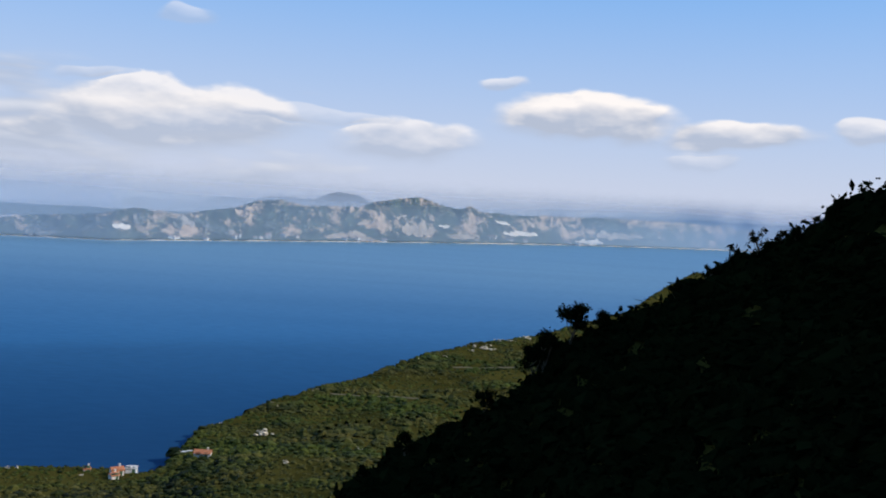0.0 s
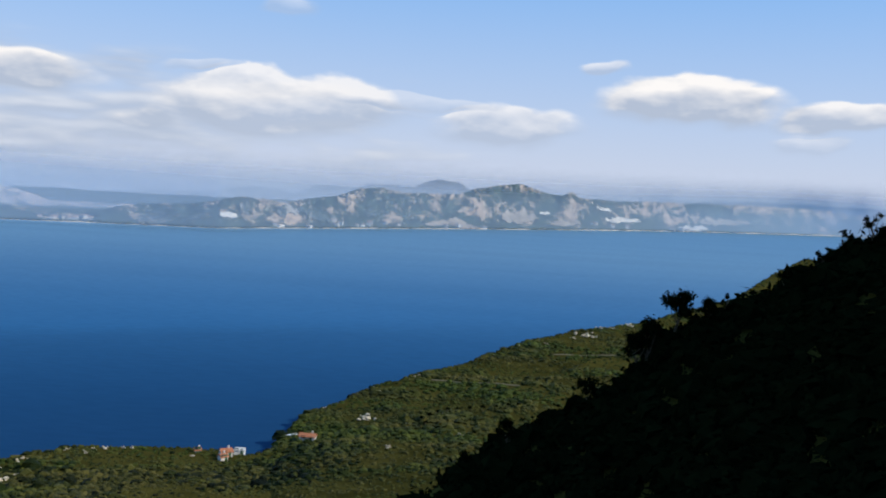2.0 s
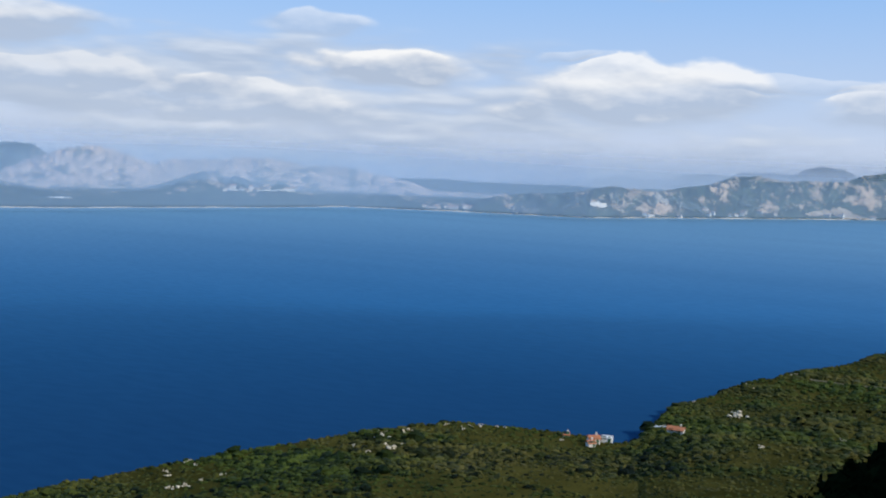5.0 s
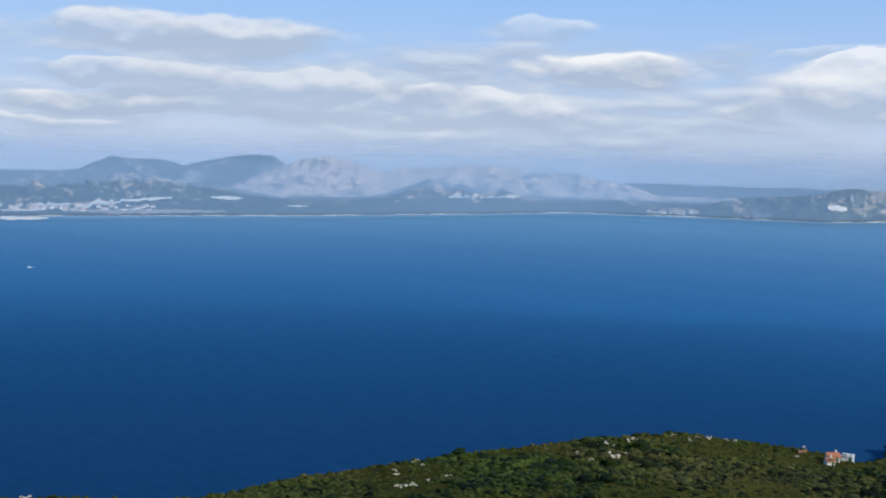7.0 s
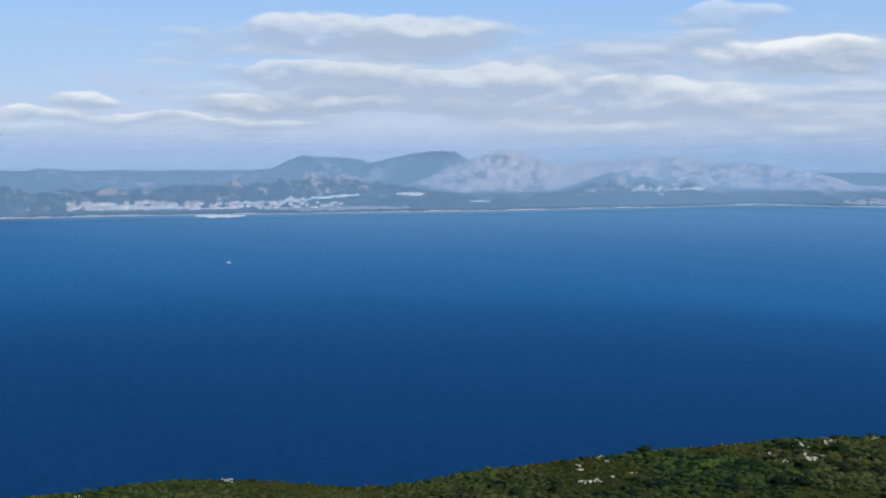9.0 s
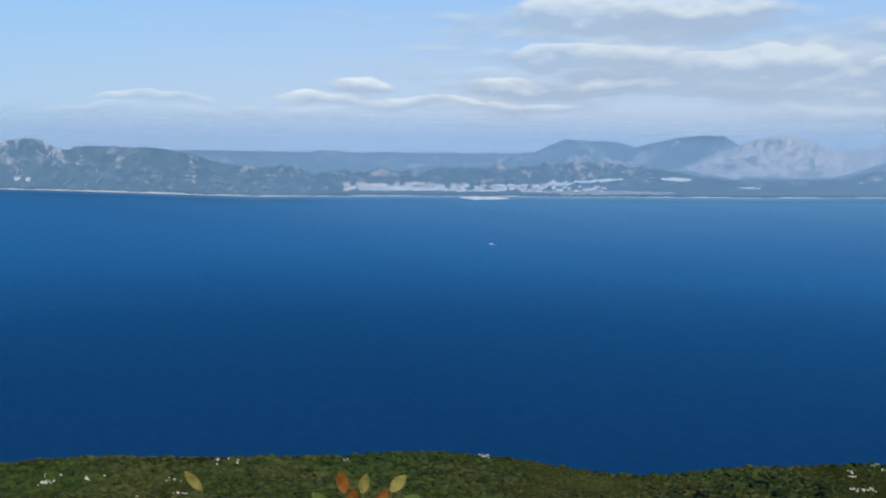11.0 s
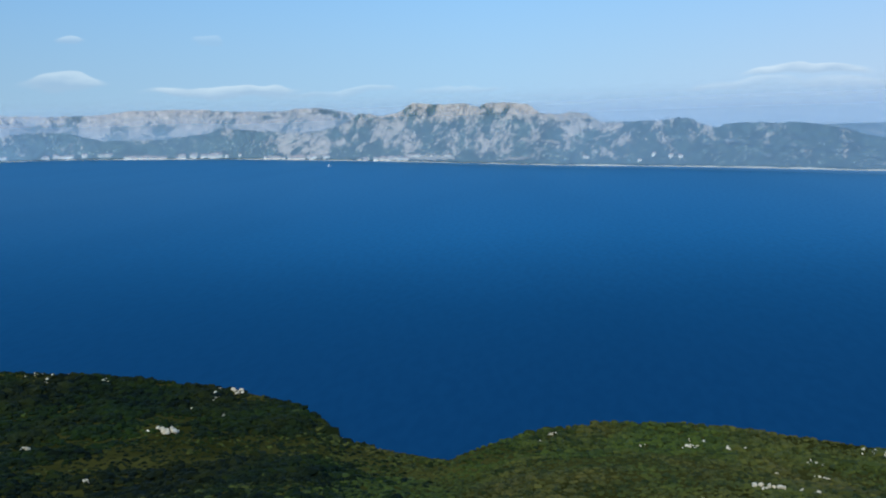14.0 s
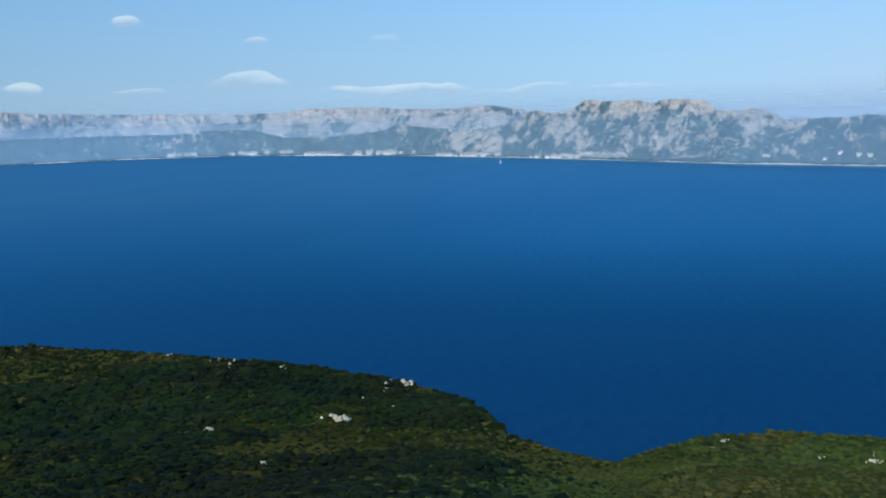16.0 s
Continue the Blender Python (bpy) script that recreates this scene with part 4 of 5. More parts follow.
for az, top, kind in SPUR_TREES:
    x, y, z = ground_at(az, 79)
    z -= 0.2
    tall = max(H + 79 * math.tan(radians(top)) - z, 1.6)
    k = tall / 3.0
    m = pose(x, y, z, 0, 0, (az * 71) % 360) @ Matrix.Diagonal((k, k, k, 1))
    if kind in _used:
        ob = copy_thing(TREES[kind], Matrix.Identity(4))
    else:
        ob = TREES[kind]
        _used.add(kind)
    ob.matrix_basis = m


# oaks put in along a dark terrace edge on the headland: bearing, distance
HEDGE = ((5.6, 352), (5.8, 361), (5.4, 372), (5.0, 382), (4.4, 388), (3.8, 391), (3.1, 392), (2.4, 393), (1.7, 394), (1.0, 397), (0.4, 400), (-1.5, 589), (-2.4, 588), (-3.2, 587))
for i, (az, r) in enumerate(HEDGE):
    x, y, z = ground_at(az, r)
    k = 0.62 + 0.12 * ((i * 7) % 5) / 4
    ob = copy_thing(TREES["oak"], Matrix.Identity(4))
    ob.matrix_basis = pose(x, y, z, 0, 0, i * 67) @ Matrix.Diagonal((k * 1.6, k * 1.6, k, 1))
    tagged(ob, "dark green holm oak in a row along a terrace", "tree", "oaks along the terrace")


def plant_spur():
    g = np.random.default_rng(8)
    temps = []
    for k in range(5):
        v, f = leaf_cloud(g, 22, 0.2, (1, 1, 0.85), 0.6)
        d = dome(g, 2, 7)
        temps.append(joined([(d[0] * 0.8, d[1]), (v + np.array((0, 0, 0.35)), f)]))
    n = 13000
    az, r = g.uniform(-50, 15, n), np.sqrt(g.uniform(16 ** 2, 116 ** 2, n))
    x, y = polar(az, r)
    z = land_z(x, y)[0]
    size = g.uniform(0.85, 1.7, n)
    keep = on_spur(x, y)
    return scatter("slope_scrub", x[keep], y[keep], z[keep] - 0.1, size[keep], temps, M_DARK, "evergreen scrub on the shaded slope, shade put into its colour", "scrub", g, 0.9)


plant_spur()

# ---- limestone outcrops ----
ROCKS_EAST = ((28.8, 318, 4.8), (27.9, 301, 5.2), (27.4, 323, 3.3), (25.1, 334, 1.7), (24.1, 330, 2.1), (23.7, 334, 1.9), (23.1, 353, 2.4), (22.1,
              354, 1.6), (21.7, 354, 1.6), (30.4, 304, 1.8), (29.5, 295, 1.5), (40.6, 278.5, 1.8), (39.5, 319, 2.3), (39.1, 285, 1.7), (37.7, 270.5,
              1.9), (40.2, 252, 3.3), (39.6, 255, 2.4), (7.7, 312, 2.7), (9.1, 372, 6.3), (11.4, 398, 2.3), (6.4, 504, 2.8), (8.6, 441, 2), (18.5,
              322, 1.3), (3.6, 343, 1.8))
ROCKS_CAPE = ((-4, 735, 5.8), (-3.2, 662, 8.9), (-2.4, 644, 3.6), (0.6, 599, 2.7), (-1, 614, 3.4), (-4.6, 705, 3.9), (-5.4, 774, 6.9), (6.2, 500,
              2.8), (8.3, 434, 2.9), (11.3, 391, 2.2), (13.6, 366, 1.9), (13.1, 351, 1.8))
ROCKS_MID = ((84.9, 251.5, 3), (82.7, 252.5, 2.4), (82.2, 254, 1.5), (80.3, 225, 2.5), (80.7, 163.5, 2.9), (78.2, 245.5, 1.9), (77.8, 227.5, 2.2),
              (78.6, 166.5, 2.1), (75.1, 265.5, 3.1), (68.6, 261.5, 2.5), (92.1, 260, 1.1), (93.4, 260.5, 1.2), (60.7, 281, 1.6), (88.1, 236.5, 1.2),
              (76.4, 121.5, 3.6), (80.7, 139, 2), (84, 146, 1.4), (38.8, 262.5, 1.6), (40.6, 274, 1.9), (60.6, 281.5, 1.9))
ROCKS_WEST = ((110.7, 337, 4.3), (111.7, 326, 2.8), (113, 306, 2.1), (111.2, 289, 2.4), (114.7, 269, 4.4), (117.7, 367, 3), (119.7, 384, 2.7),
        (120.6, 378, 3.1), (121, 393, 2.3), (117, 372, 1.7), (121.9, 265, 2.5), (130.1, 485, 2.2), (105.1, 300, 2.8), (84.8, 259, 3.1),
        (87.7, 250, 1.5), (92.7, 270, 1.9), (118.9, 203, 1.2), (123.8, 408, 1.9), (119.5, 386, 2.2))


def boulder(g, size):
    """One angular limestone block."""
    bm = bmesh.new()
    bmesh.ops.create_icosphere(bm, subdivisions=2, radius=0.5)
    cuts = [Vector(g.normal(size=3)).normalized() for _ in range(7)]
    for v in bm.verts:
        for c in cuts:
            over = v.co.dot(c) - 0.27
            if over > 0:
                v.co -= c * over
        v.co += Vector(g.normal(size=3)) * 0.02
    out = np.array([v.co[:] for v in bm.verts]) * size, np.array([[v.index for v in f.verts] for f in bm.faces])
    bm.free()
    return out


def build_outcrop(az, r, width, seed):
    g = np.random.default_rng(seed)
    dip = np.interp(az, [c[0] for c in COAST], [c[1] for c in COAST])
    x0, y0, z0 = ground_at(az, min(r, 0.975 * (H - 4) / math.tan(radians(dip))))
    root = new("limestone_outcrop")
    root.location = (x0, y0, z0)
    side = Vector((math.cos(radians(az)), math.sin(radians(az)), 0))
    away = Vector((-math.sin(radians(az)), math.cos(radians(az)), 0))
    count = 5 if width < 2 else (8 if width < 3.2 else 13)
    for k in range(count):
        size = max(width * g.uniform(0.12, 0.34), 0.5)
        p = side * g.normal(0, 0.36) * width + away * g.uniform(-1.1, 1.1) * width
        z = float(land_z(np.array([x0 + p.x]), np.array([y0 + p.y]))[0][0]) - z0
        v, f = boulder(g, size)
        v = v * np.array((g.uniform(0.9, 1.5), g.uniform(0.8, 1.2), g.uniform(0.7, 1.05))) + np.array((p.x, p.y, z + 0.32 * size + 0.25))
        part_mesh("boulder", v, f, M_ROCK, root)
    return tagged(root, "pale grey limestone outcrop among the scrub" if width < 3.5 else "broad broken limestone outcrop with several boulders", "rock", "limestone outcrops")


for i, (az, r, width) in enumerate(ROCKS_EAST + ROCKS_CAPE + ROCKS_MID + ROCKS_WEST):
    build_outcrop(az, r, width * (0.85 if az < 50 else 1.15), 100 + i)

# ---- houses by the cove ----
M_WALL = material("limewash", (0.72, 0.62, 0.54), 0.9, 0.2, scale=1.5, alt=(0.82, 0.74, 0.66), bump=0.2, bump_scale=6)
M_WHITE = material("white_render", (0.86, 0.82, 0.76), 0.85, 0.2, var=0.06, scale=1.2, bump=0.15, bump_scale=6)
M_TILE = material("terracotta_tiles", (0.42, 0.14, 0.06), 0.85, 0.2, scale=2.5, alt=(0.58, 0.24, 0.12), bump=0.5, bump_scale=5)
M_PALE_TILE = material("pale_tiles", (0.46, 0.27, 0.19), 0.9, 0.2, scale=1.5, alt=(0.66, 0.48, 0.38))
M_PANE = material("dark_window", (0.03, 0.035, 0.04), 0.15, 0.6, var=0.2)
M_WOOD = material("green_shutter", (0.06, 0.12, 0.07), 0.7, 0.3, scale=4)
M_SAND = material("pale_sand", (0.62, 0.52, 0.38), 0.95, 0.1, scale=0.02, alt=(0.78, 0.68, 0.52))
M_FIELD = material("bare_field", (0.26, 0.20, 0.14), 0.95, 0.1, scale=0.03, alt=(0.56, 0.47, 0.36))
M_BRIGHT = material("bleached_gravel", (0.76, 0.66, 0.52), 0.95, 0.1, scale=0.05, alt=(0.90, 0.84, 0.74))
M_CLIFF = mountain_material("far_cliff", (0.08, 0.10, 0.09), (0.62, 0.56, 0.48), 0.02, 0.0, 0.3)


def box(x0, x1, y0, y1, z0, z1):
    v = np.array([(x, y, z) for x in (x0, x1) for y in (y0, y1) for z in (z0, z1)], float)
    f = np.array([(0, 1, 3), (0, 3, 2), (4, 6, 7), (4, 7, 5), (0, 4, 5), (0, 5, 1), (2, 3, 7), (2, 7, 6), (0, 2, 6), (0, 6, 4), (1, 5, 7), (1, 7, 3)])
    return v, f


def gable(w, d, z, rise, over=0.35, thick=0.22):
    """A pitched roof with eaves, ridge along x."""
    a, b = w / 2 + over, d / 2 + over
    drop = rise * over / (d / 2)
    prof = [(-b, z - drop), (0, z + rise), (b, z - drop), (b, z - drop - thick), (0, z + rise - thick), (-b, z - drop - thick)]
    v = np.array([(x, y, q) for x in (-a, a) for y, q in prof])
    f = []
    for k in range(6):
        j = (k + 1) % 6
        f += [(k, j, j + 6), (k, j + 6, k + 6)]
    for o, order in ((0, 1), (6, -1)):
        for t in ((0, 4, 1), (0, 5, 4), (1, 4, 2), (2, 4, 3)):
            f.append(tuple(o + q for q in t[::order]))
    return v, np.array(f)


def build_house(w, d, h, label, wall_mat, roofed=True, storeys=1, name="house"):
    """A coastal house: walls on a foundation, tiled roof, windows with shutters, a door and a chimney. Its front looks to -y."""
    root = new(name)
    pieces = [box(-w / 2, w / 2, -d / 2, d / 2, -3, h)]
    if roofed:
        rise = d * 0.28
        gv = np.array([(sx * w / 2, y, z) for sx in (-1, 1) for y, z in ((-d / 2, h), (d / 2, h), (0, h + rise - 0.2))])
        pieces.append((gv, np.array([(0, 2, 1), (3, 4, 5)])))
        part_mesh("roof", *gable(w, d, h, rise), M_TILE, root, "terracotta tiled roof")
        part_mesh("chimney", *box(w * 0.22, w * 0.22 + 0.6, 0.5, 1.1, h + rise * 0.3, h + rise + 0.7), wall_mat, root)
    else:
        for sy in (-1, 1):
            part_mesh("parapet", *box(-w / 2 - .1, w / 2 + .1, sy * d / 2 - .12, sy * d / 2 + .12, h, h + .45), wall_mat, root)
    part_mesh("wall", *joined(pieces), wall_mat, root)
    for s in range(storeys):
        z = 1.0 + s * 2.7
        for k in range(max(2, int(w / 2.6))):
            x = -w / 2 + (k + 0.5) * w / max(2, int(w / 2.6))
            if s == 0 and k == 1:
                part_mesh("door", *box(x - 0.5, x + 0.5, -d / 2 - 0.06, -d / 2 + 0.1, 0, 2.1), M_WOOD, root, "green wooden door")
                continue
            win = part_mesh("window", *box(x - 0.45, x + 0.45, -d / 2 - 0.03, -d / 2 + 0.1, z, z + 1.2), M_PANE, root, "dark glass window")
            for sx in (-1, 1):
                part_mesh("shutter", *box(x + sx * 0.7 - 0.22, x + sx * 0.7 + 0.22, -d / 2 - 0.07, -d / 2 + 0.05, z, z + 1.2), M_WOOD, win, "green shutter")
    return tagged(root, label, "house", "houses by the cove")


def seat_house(ob, az, r, turn=0.0, lift=0.6):
    x, y, z = ground_at(az, r)
    ob.matrix_basis = pose(x, y, max(z, 0.6) + lift, 0, 0, az + turn) @ Matrix.Diagonal((0.85, 0.85, 0.85, 1))
    return ob


seat_house(build_house(4.2, 3.2, 2.0, "pink-washed stone house with a terracotta roof by the cove", M_WALL), 16.7, 323, 18, 0.3)
seat_house(build_house(4.0, 3.0, 1.4, "white flat-roofed boathouse at the water's edge", M_WHITE, roofed=False), 15.95, 327, -8, 0.3)
seat_house(build_house(2.8, 2.4, 1.6, "small pink-washed annexe with a tiled roof below the cove house", M_WALL), 16.85, 318, 30, 0.1)
seat_house(build_house(6.2, 3.4, 2.0, "long low house with an orange tiled roof under the cape", M_WALL), 12.2, 341, -12, 0.2)
seat_house(build_house(2.2, 1.8, 1.1, "small tiled cottage half hidden in the scrub", M_WALL), 18.25, 329, 10, 0.0)
quay = new("quay")
for k in range(5):
    x, y, z = ground_at(12.7 + 0.25 * k, 349)
    part_mesh("quay_block", *box(x - 0.8, x + 0.8, y - 0.6, y + 0.6, -1.5, max(z, 0) + 0.9), M_WHITE, quay)
tagged(quay, "short white concrete quay below the tiled house", "quay")


# ---- far shore: beaches, fields, towns ----
def u_for(az, el):
    """How far up the far hills a line of sight at this height meets them."""
    u = np.linspace(0.002, 0.97, 500)
    x, y, z, r = range_z(az + 0 * u, u)
    up = np.degrees(np.arctan2(z - H, r))
    k = np.nonzero(up >= el)[0]
    return float(u[k[0]]) if len(k) else 0.95


def build_patch(name, az0, top0, low0, az1, top1, low1, mat, label, category, seed, lift=1.5):
    """A strip of open ground or bare rock that lies on the far hills, with a ragged rim."""
    n, m = 44, 7
    az = np.linspace(az0, az1, n)
    s = np.linspace(0, 1, n)
    t = np.linspace(0, 1, m)
    mid = [u_for(az0 + (az1 - az0) * q, low0 + (low1 - low0) * q) for q in (0, 0.25, 0.5, 0.75, 1)]
    end = [max(u_for(az0 + (az1 - az0) * q, top0 + (top1 - top0) * q), k + 0.012) for q, k in zip((0, 0.25, 0.5, 0.75, 1), mid)]
    lo, hi = np.interp(s, (0, 0.25, 0.5, 0.75, 1), mid), np.interp(s, (0, 0.25, 0.5, 0.75, 1), end)
    taper = np.clip(np.sin(np.linspace(0.15, math.pi - 0.15, n)) ** 0.5 + 0.5 * fbm(az * 6, 0 * az, 3, seed), 0.1, 1.25)
    drift = 0.3 * fbm(az * 4, 0 * az, 3, seed + 50)
    u = lo[:, None] + (hi - lo)[:, None] * (0.5 + drift[:, None] + (t[None, :] - 0.5) * taper[:, None])
    x, y, z, r = range_z(az[:, None] + 0 * u, np.clip(u, 0.001, 1))
    k = 1 - 5.0 / r
    ob = mesh_object(name, np.stack([x * k, y * k, z + lift], -1).reshape(-1, 3), grid_faces(n, m)[:, ::-1], mat)
    return tagged(ob, label, category, kind="structure")


def build_beach():
    """The thin pale line of shingle along the far shore."""
    az = np.arange(-20, 130, 0.08)
    w = np.clip(0.4 + 1.1 * fbm(az * 1.3, 0 * az, 4, 77) + 0.9 * np.exp(-((az - 82) / 11) ** 2), 0.02, 2.2)
    r = shore_r(az)
    V = []
    for dr, z in ((-9, -0.3), (-5, 0.9), (2, 1.7), (6, 0.2)):
        x, y = polar(az, r + dr)
        V.append(np.stack([x, y, z * w * r / 2200], -1))
    return tagged(mesh_object("shore", np.stack(V, 1).reshape(-1, 3), grid_faces(len(az), 4)[:, ::-1], M_SAND), "thin pale shingle beach along the far shore", "beach", kind="structure")


build_beach()


def build_spit():
    """A low sand bank that runs out into the water before the port."""
    az, t = np.linspace(59.4, 62.3, 60), np.linspace(0, 1, 9)
    s = np.linspace(0, math.pi, 60)
    wide = 105 * np.sin(s) ** 0.8 * (1 + 0.7 * fbm(az * 3, 0 * az, 3, 9))
    mid = 1500 + 14 * fbm(az * 1.5, 0 * az, 2, 4)
    r = mid[:, None] + wide[:, None] * (t[None, :] - 0.5)
    x, y = polar(az[:, None], r)
    z = 1.8 * np.sin(t * math.pi)[None, :] * np.sin(s)[:, None] ** 0.4 - 0.3
    return tagged(mesh_object("sand_spit", np.stack([x, y, z], -1).reshape(-1, 3), grid_faces(60, 9)[:, ::-1], M_BRIGHT), "bright cream sand spit before the port", "sand", kind="structure")


build_spit()
# open ground on the far hills: kind, then bearing, top and foot of its two ends
KINDS = {"c": ("cliff", M_CLIFF, "pale bare limestone face above the shore", "cliff"),
         "s": ("gravel_flat", M_BRIGHT, "bright pale gravel and concrete strip", "gravel"),
         "f": ("field", M_FIELD, "bare tan field on the far hillside", "field"),
         "p": ("tidal_flat", M_FIELD, "grey-brown flat at the river mouth", "flat")}
OPEN = (('c', 21.92, -2.12, -2.67, 20.28, -1.72, -2.59), ('c', 19.46, -2.24, -2.52, 17.94, -1.5, -1.77),
        ('s', 17.45, -1.87, -2.11, 16.67, -1.84, -2.07), ('c', 16.56, -1.08, -1.78, 15.78, -1.12, -1.74),
        ('c', 14.55, -1.22, -1.76, 13.33, -1.23, -1.85), ('c', 13.33, -1.23, -1.62, 11.19, -1.74, -2.25), ('c', 9.6, -1.13, -1.73, 9.01, -1.1, -1.7),
        ('f', 6.24, -1.78, -2, 4.85, -1.47, -1.77), ('f', 5, -1.33, -1.93, 3.04, -1.89, -2.13), ('f', 4.47, -0.98, -1.13, 3.26, -0.65, -0.83),
        ('f', 1.94, -0.9, -1.5, 0, -0.66, -1.38), ('s', -3.27, -0.33, -0.5, -4.12, -0.44, -0.59), ('s', -3.79, -0.9, -1.15, -5.73, -0.9, -1.14),
        ('s', -7.8, -1.13, -1.37, -9.34, -1.03, -1.32), ('f', -8.96, -0.69, -1.05, -11.56, -0.59, -0.88),
        ('f', -0.77, -1.34, -1.58, -2.47, -1.18, -1.47), ('f', 2.33, -0.51, -0.68, 1.73, -0.32, -0.47),
        ('s', -0.13, -0.77, -0.94, -0.74, -0.8, -0.95), ('s', 17.61, -1.8, -2.03, 16.73, -1.82, -1.99),
        ('p', 58.6, -2.98, -3.24, 50.36, -2.95, -3.14), ('s', 68.7, -2.78, -2.93, 65.4, -2.84, -3.02), ('s', 65.2, -2.9, -3.04, 62.2, -2.9, -3.06), ('s', 60.6, -2.72, -2.84, 58.2, -2.68, -2.8), ('s', 61.94, -3.02, -3.12, 59.63, -3, -3.1), ('s', 57.71, -2.6, -2.76, 55.9, -2.42, -2.72),
        ('s', 55.9, -2.42, -2.6, 53.16, -2.28, -2.41), ('s', 51.14, -2.21, -2.33, 49.42, -2.17, -2.35),
        ('s', 66.5, -2.83, -3.13, 64.18, -2.85, -3.12), ('s', 47.05, -2.61, -2.72, 45.79, -2.64, -2.74),
        ('s', 38.02, -1.94, -2.05, 37.1, -1.9, -2.01), ('s', 36.33, -1.92, -2, 34.25, -1.84, -1.92), ('s', 27.23, -1.79, -1.92, 25.96, -1.77, -1.9),
        ('f', 100.42, -2, -2.19, 97.79, -1.99, -2.35), ('f', 95.46, -2.31, -2.43, 93.57, -2.2, -2.39),
        ('f', 93.28, -1.22, -1.43, 91.87, -1.42, -1.57))
for i, (kind, *ends) in enumerate(OPEN):
    build_patch(KINDS[kind][0], *ends, *KINDS[kind][1:], 300 + i)
CLEARINGS = ((85.47, -1.47), (83.97, -1.84), (82.7, -1.69), (81.86, -1.84), (80.71, -1.92), (80.8, -2.49), (79.18, -1.62), (77.03, -1.84), (75.54, -2.62), (72.85, -2.3), (72.15, -1.75), (69.19, -2.18), (83.42, -2.29), (79.7, -2), (77.49, -2.3), (85.02, -0.37), (65.56, -2.19))
for i, (a, e) in enumerate(CLEARINGS):
    w, h = 0.22 + 0.1 * (i % 4), 0.07 + 0.03 * (i % 3)
    build_patch("clearing", a + w, e + h, e - h * 0.4, a - w, e + h * 0.5, e - h, M_CLIFF, "small bare stony clearing on the wooded hillside", "clearing", 360 + i)


def town_house(seed, mat):
    g = np.random.default_rng(seed)
    w, d, h = g.uniform(6, 9), g.uniform(5, 6.5), g.uniform(3.6, 6)
    root = new("town_house")
    part_mesh("wall", *box(-w / 2, w / 2, -d / 2, d / 2, -2.5, h), mat, root)
    part_mesh("roof", *gable(w, d, h, d * 0.2), M_PALE_TILE, root, "faded terracotta roof")
    for k in range(3):
        x = -w / 2 + (k + 0.5) * w / 3
        part_mesh("window", *box(x - 0.5, x + 0.5, -d / 2 - 0.06, -d / 2 + 0.1, h - 2, h - 0.7), M_PANE, root)
    return tagged(root, "pale rendered house with a tiled roof in a far shore town", "house", "houses of the far towns")


# towns: bearings from, to, heights from, to, number of houses
TOWNS = ((61.7, 68.8, -3.11, -2.72, 95), (54.2, 61.7, -3.1, -2.75, 45), (24.2, 26.9, -2.55, -2.39, 16), (104.9, 108.5, -1.96, -1.83, 34),
        (109.5, 115.9, -1.66, -1.55, 46), (116.2, 119.8, -1.39, -1.33, 14), (121.6, 123.2, -1.31, -1.27, 6), (97.4, 103.2, -2.19, -2.01, 26),
        (33.9, 38.2, -1.99, -1.8, 14), (12.6, 14.6, -2.42, -2.35, 5), (82.2, 91.2, -2.65, -2.19, 6), (-9.4, -2.4, -1.47, -1.28, 10),
        (1.6, 8.6, -2, -1.86, 8), (8.9, 11.5, -2.2, -2, 7))
houses = [town_house(500 + k, M_WHITE if k % 3 else M_WALL) for k in range(4)]
g_town = np.random.default_rng(77)
first = list(houses)
for a0, a1, e0, e1, count in TOWNS:
    for k in range(count):
        az, el = g_town.uniform(a0, a1), g_town.uniform(e0, e1)
        u = u_for(az, el)
        x, y, z, r = (float(q) for q in range_z(np.array(az), np.array(u)))
        sc = r / 2900 * g_town.uniform(0.85, 1.6)
        m = pose(x, y, z + 0.5, 0, 0, az + g_town.uniform(-30, 30)) @ Matrix.Diagonal((sc * 1.3, sc, sc, 1))
        ob = first.pop() if first else copy_thing(houses[int(g_town.integers(0, 4))], Matrix.Identity(4))
        ob.matrix_basis = m

# ---- boats ----
M_HULL = material("white_hull", (0.82, 0.82, 0.80), 0.35, 0.5, var=0.04)
M_FOAM = material("foam", (0.70, 0.76, 0.80), 0.9, 0.2, scale=0.6, alt=(0.85, 0.88, 0.9))


def hull(length, beam, high):
    st = np.linspace(0, 1, 9)
    v, f = [], []
    for s in st:
        w = beam / 2 * (1 - s ** 2.6)
        x = (s - 0.5) * length
        v += [(x, -w, high * (1 + 0.25 * s)), (x, -w * 0.75, 0), (x, 0, -0.25 * high), (x, w * 0.75, 0), (x, w, high * (1 + 0.25 * s))]
    for k in range(8):
        for q in range(5):
            a, b = k * 5 + q, k * 5 + (q + 1) % 5
            f += [(a, b, b + 5), (a, b + 5, a + 5)]
    f += [(0, 2, 1), (0, 4, 2), (4, 3, 2)]
    return np.array(v), np.array(f)


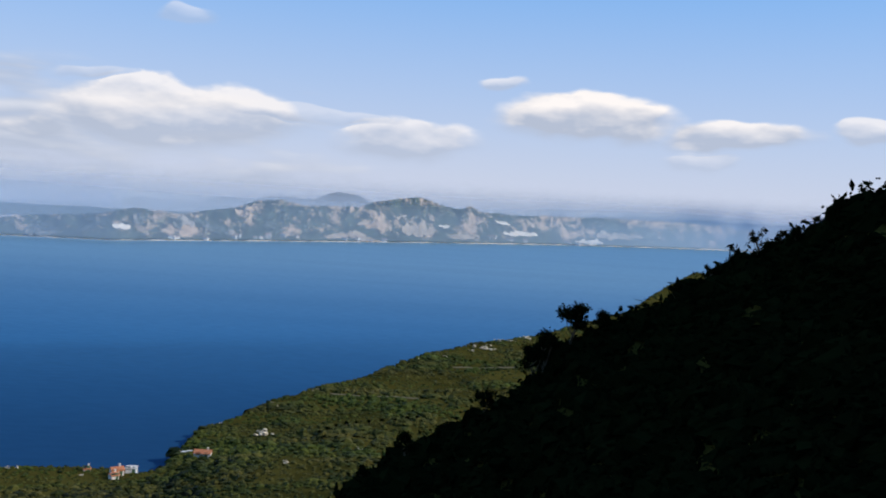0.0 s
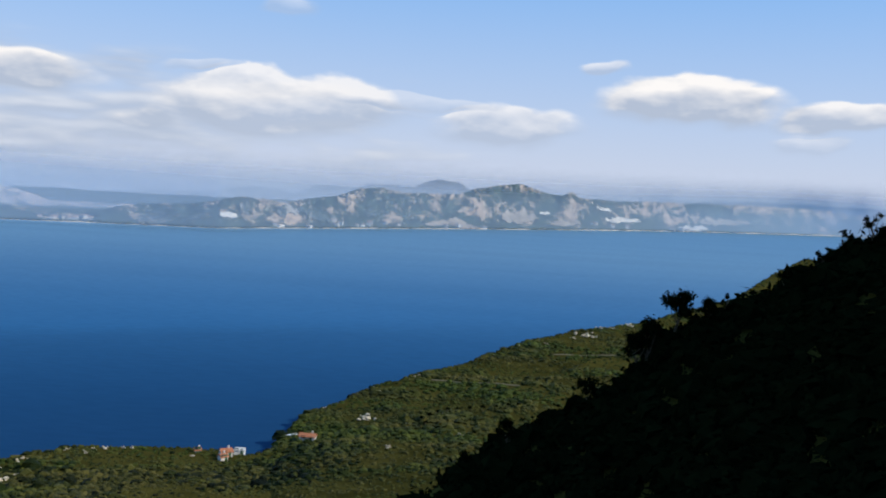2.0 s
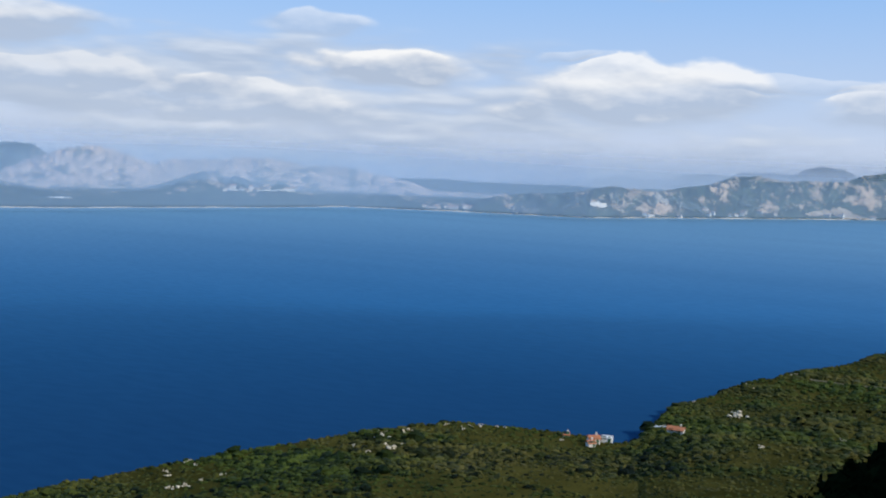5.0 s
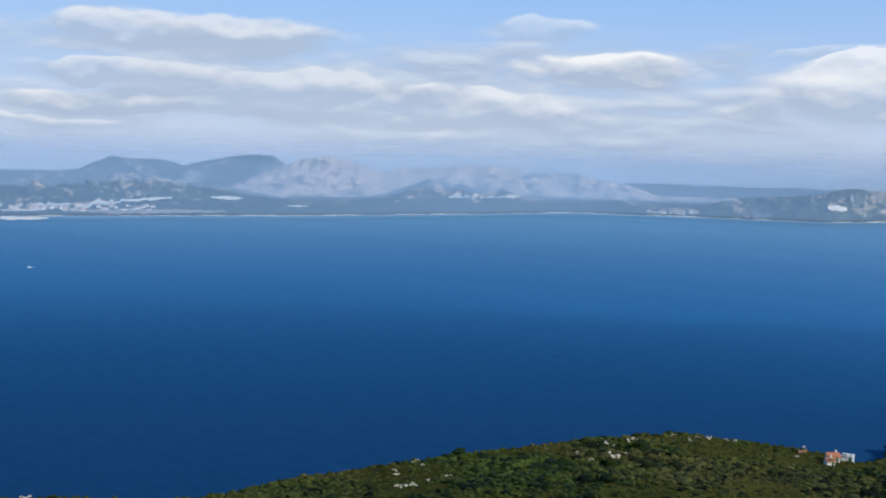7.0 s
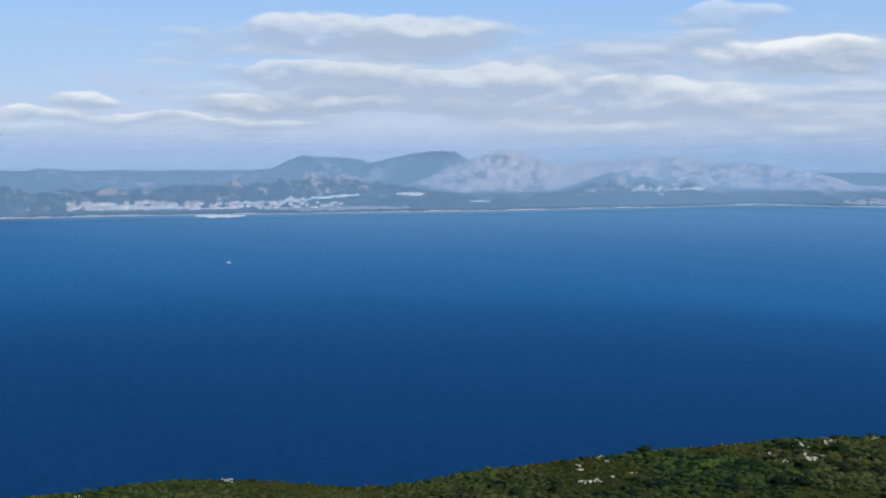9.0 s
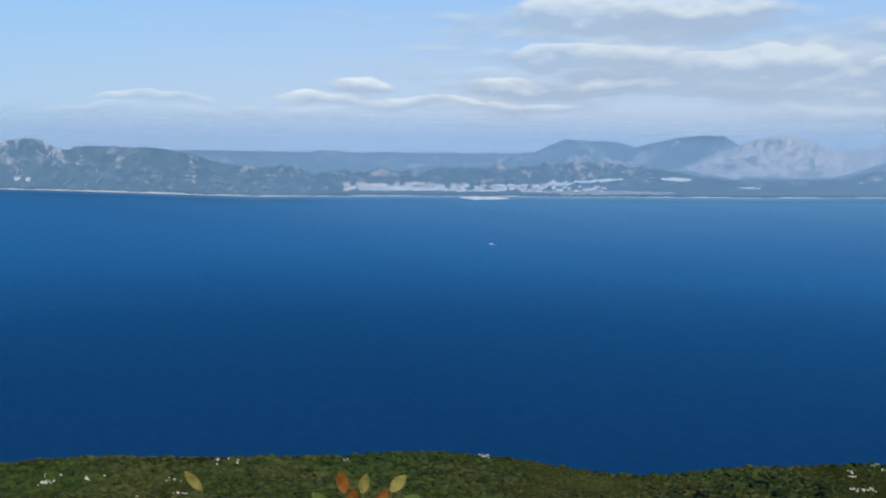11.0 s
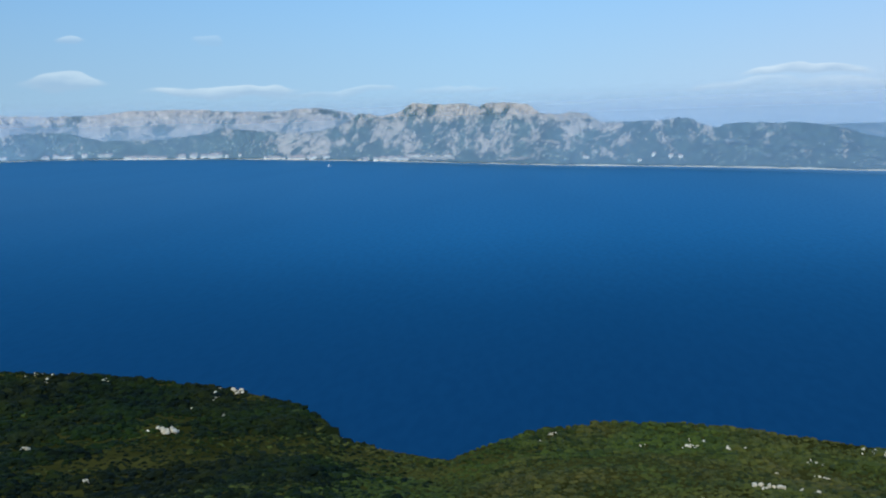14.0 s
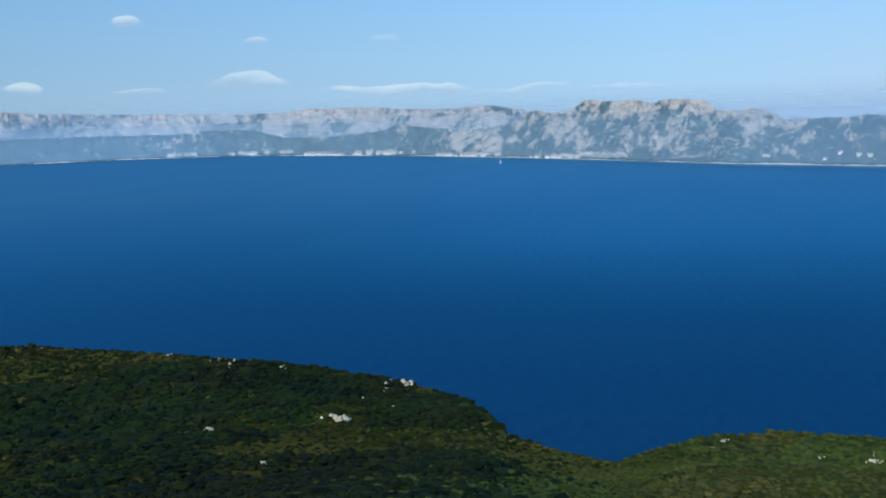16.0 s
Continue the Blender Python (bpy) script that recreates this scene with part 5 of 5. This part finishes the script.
def build_motorboat():
    root = new("motorboat")
    part_mesh("hull", *hull(6.5, 2.2, 0.9), M_HULL, root)
    part_mesh("cabin", *box(-0.9, 1.1, -0.75, 0.75, 0.8, 1.9), M_HULL, root)
    part_mesh("windscreen", *box(1.1, 1.25, -0.7, 0.7, 1.1, 1.7), M_PANE, root, "dark windscreen")
    v = np.array([(-3, -.5, .06), (-3, .5, .06), (-9, 1.2, .06), (-9, -1.2, .06), (-6, 0, .1)])
    part_mesh("wake", v, np.array([(0, 4, 1), (1, 4, 2), (0, 3, 4), (2, 4, 3)]), M_FOAM, root, "white wake")
    return tagged(root, "small white motorboat with a short wake on the sea", "boat")


def build_sailboat():
    root = new("sailboat")
    part_mesh("hull", *hull(9, 2.8, 1.1), M_HULL, root)
    part_mesh("mast", *limb([(0.5, 0, 0.8), (0.5, 0, 6), (0.5, 0, 12)], 0.12, 0.06), M_HULL, root)
    part_mesh("sail", np.array([(0.4, 0, 2), (-3.4, 0.5, 2), (0.4, 0, 11.5), (0.4, 0.05, 2), (-3.4, 0.55, 2), (0.4, 0.05, 11.5), (-1.2, .45, 5), (-1.2, .5, 5)]),
              np.array([(0, 1, 6), (1, 2, 6), (0, 6, 2), (3, 7, 4), (4, 7, 5), (3, 5, 7)]), M_HULL, root, "white sail")
    return tagged(root, "white sailing boat under sail near the far shore", "boat")


_x, _y = polar(60.44, 852)
build_motorboat().matrix_basis = pose(_x, _y, 0.1, 0, 0, 60.4 + 185) @ Matrix.Diagonal((0.48, 0.48, 0.48, 1))
_x, _y = polar(104.83, 2160)
build_sailboat().matrix_basis = pose(_x, _y, 0.1, 0, 0, 104.8 + 40) @ Matrix.Diagonal((0.8, 0.8, 0.8, 1))


# ---- the sprig in front of the lens ----
def leaf_material(name, tint, rim):
    m = material(name, tint, 0.65, 0.2, scale=90, alt=rim, bump=0.4, bump_scale=200)
    return m


M_LEAF = (leaf_material("yellow_leaf", (0.10, 0.075, 0.012), (0.33, 0.26, 0.06)), leaf_material("green_leaf", (0.04, 0.07, 0.012), (0.14, 0.16, 0.03)),
          leaf_material("red_leaf", (0.11, 0.025, 0.006), (0.30, 0.12, 0.012)))
M_STEM = material("green_stem", (0.10, 0.09, 0.03), 0.7, 0.3, scale=40)


def leaf_blade(length, width, curl):
    v, f = [], []
    for k in range(9):
        s = k / 8
        w = width / 2 * math.sin(math.pi * min(s * 0.94 + 0.06, 1)) ** 0.75
        z = curl * length * s * s
        v += [(-w, s * length, z + 0.12 * w), (0, s * length, z - 0.10 * width * math.sin(math.pi * s)), (w, s * length, z + 0.12 * w)]
    for k in range(8):
        for q in range(2):
            a = k * 3 + q
            f += [(a, a + 1, a + 4), (a, a + 4, a + 3)]
    return np.array(v), np.array(f)


def build_sprig(tips, label, slim, name="sapling"):
    """A young shrub: stems rise from the ground, each leaf is a blade of its own."""
    cx, cy = sum(t[0] for t in tips) / len(tips), sum(t[1] for t in tips) / len(tips)
    zg = float(land_z(np.array([cx]), np.array([cy]))[0][0])
    root = new(name)
    root.location = (cx, cy, zg)
    for i, (x, y, z, length, tint, turn, lean, tilt) in enumerate(tips):
        bx, by, bz = x - cx, y - cy, z - zg
        m = pose(bx, by, bz, lean, tilt, turn)
        v, f = leaf_blade(length * 0.9, length * slim * 0.9, 0.16)
        vv = np.array([tuple(m @ Vector(p)) for p in v])
        part_mesh("leaf", vv, f, M_LEAF[tint], root, ("yellowed leaf", "green leaf", "reddish leaf")[tint], True)
        part_mesh("stem", *limb([((i % 3 - 1) * 0.02, (i % 2) * 0.02, -0.1), (bx * 0.5, by * 0.5, bz * 0.55), (bx, by, bz)], 0.006, 0.0018, 5), M_STEM, root)
    return tagged(root, label, "shrub")


build_sprig(((-2.089, 0.706, 89.538, 0.038, 0, 75, 78, -38), (-2.041, 0.786, 89.496, 0.042, 1, 70, 35, 20), (-2.088, 0.725, 89.488, 0.040, 1, 40, 60, 40),
             (-2.098, 0.685, 89.480, 0.040, 1, 110, 60, -50), (-2.068, 0.755, 89.488, 0.04, 1, 80, 80, 5)),
            "young shrub tip with one yellowed upright leaf near the lens", 0.38)
build_sprig(((-2.032, 0.884, 89.526, 0.034, 2, 66, 80, -14), (-2.041, 0.912, 89.518, 0.030, 0, 72, 76, 12), (-2.053, 0.959, 89.510, 0.034, 0, 60, 60, 46),
             (-2.011, 0.921, 89.503, 0.034, 2, 66, 70, 25), (-2.033, 0.863, 89.506, 0.036, 1, 70, 70, -48), (-2.002, 0.949, 89.503, 0.038, 1, 50, 40, 60),
             (-2.038, 0.897, 89.498, 0.034, 2, 75, 82, 0)),
            "young shrub tip with orange, red and yellow leaves near the lens", 0.56)
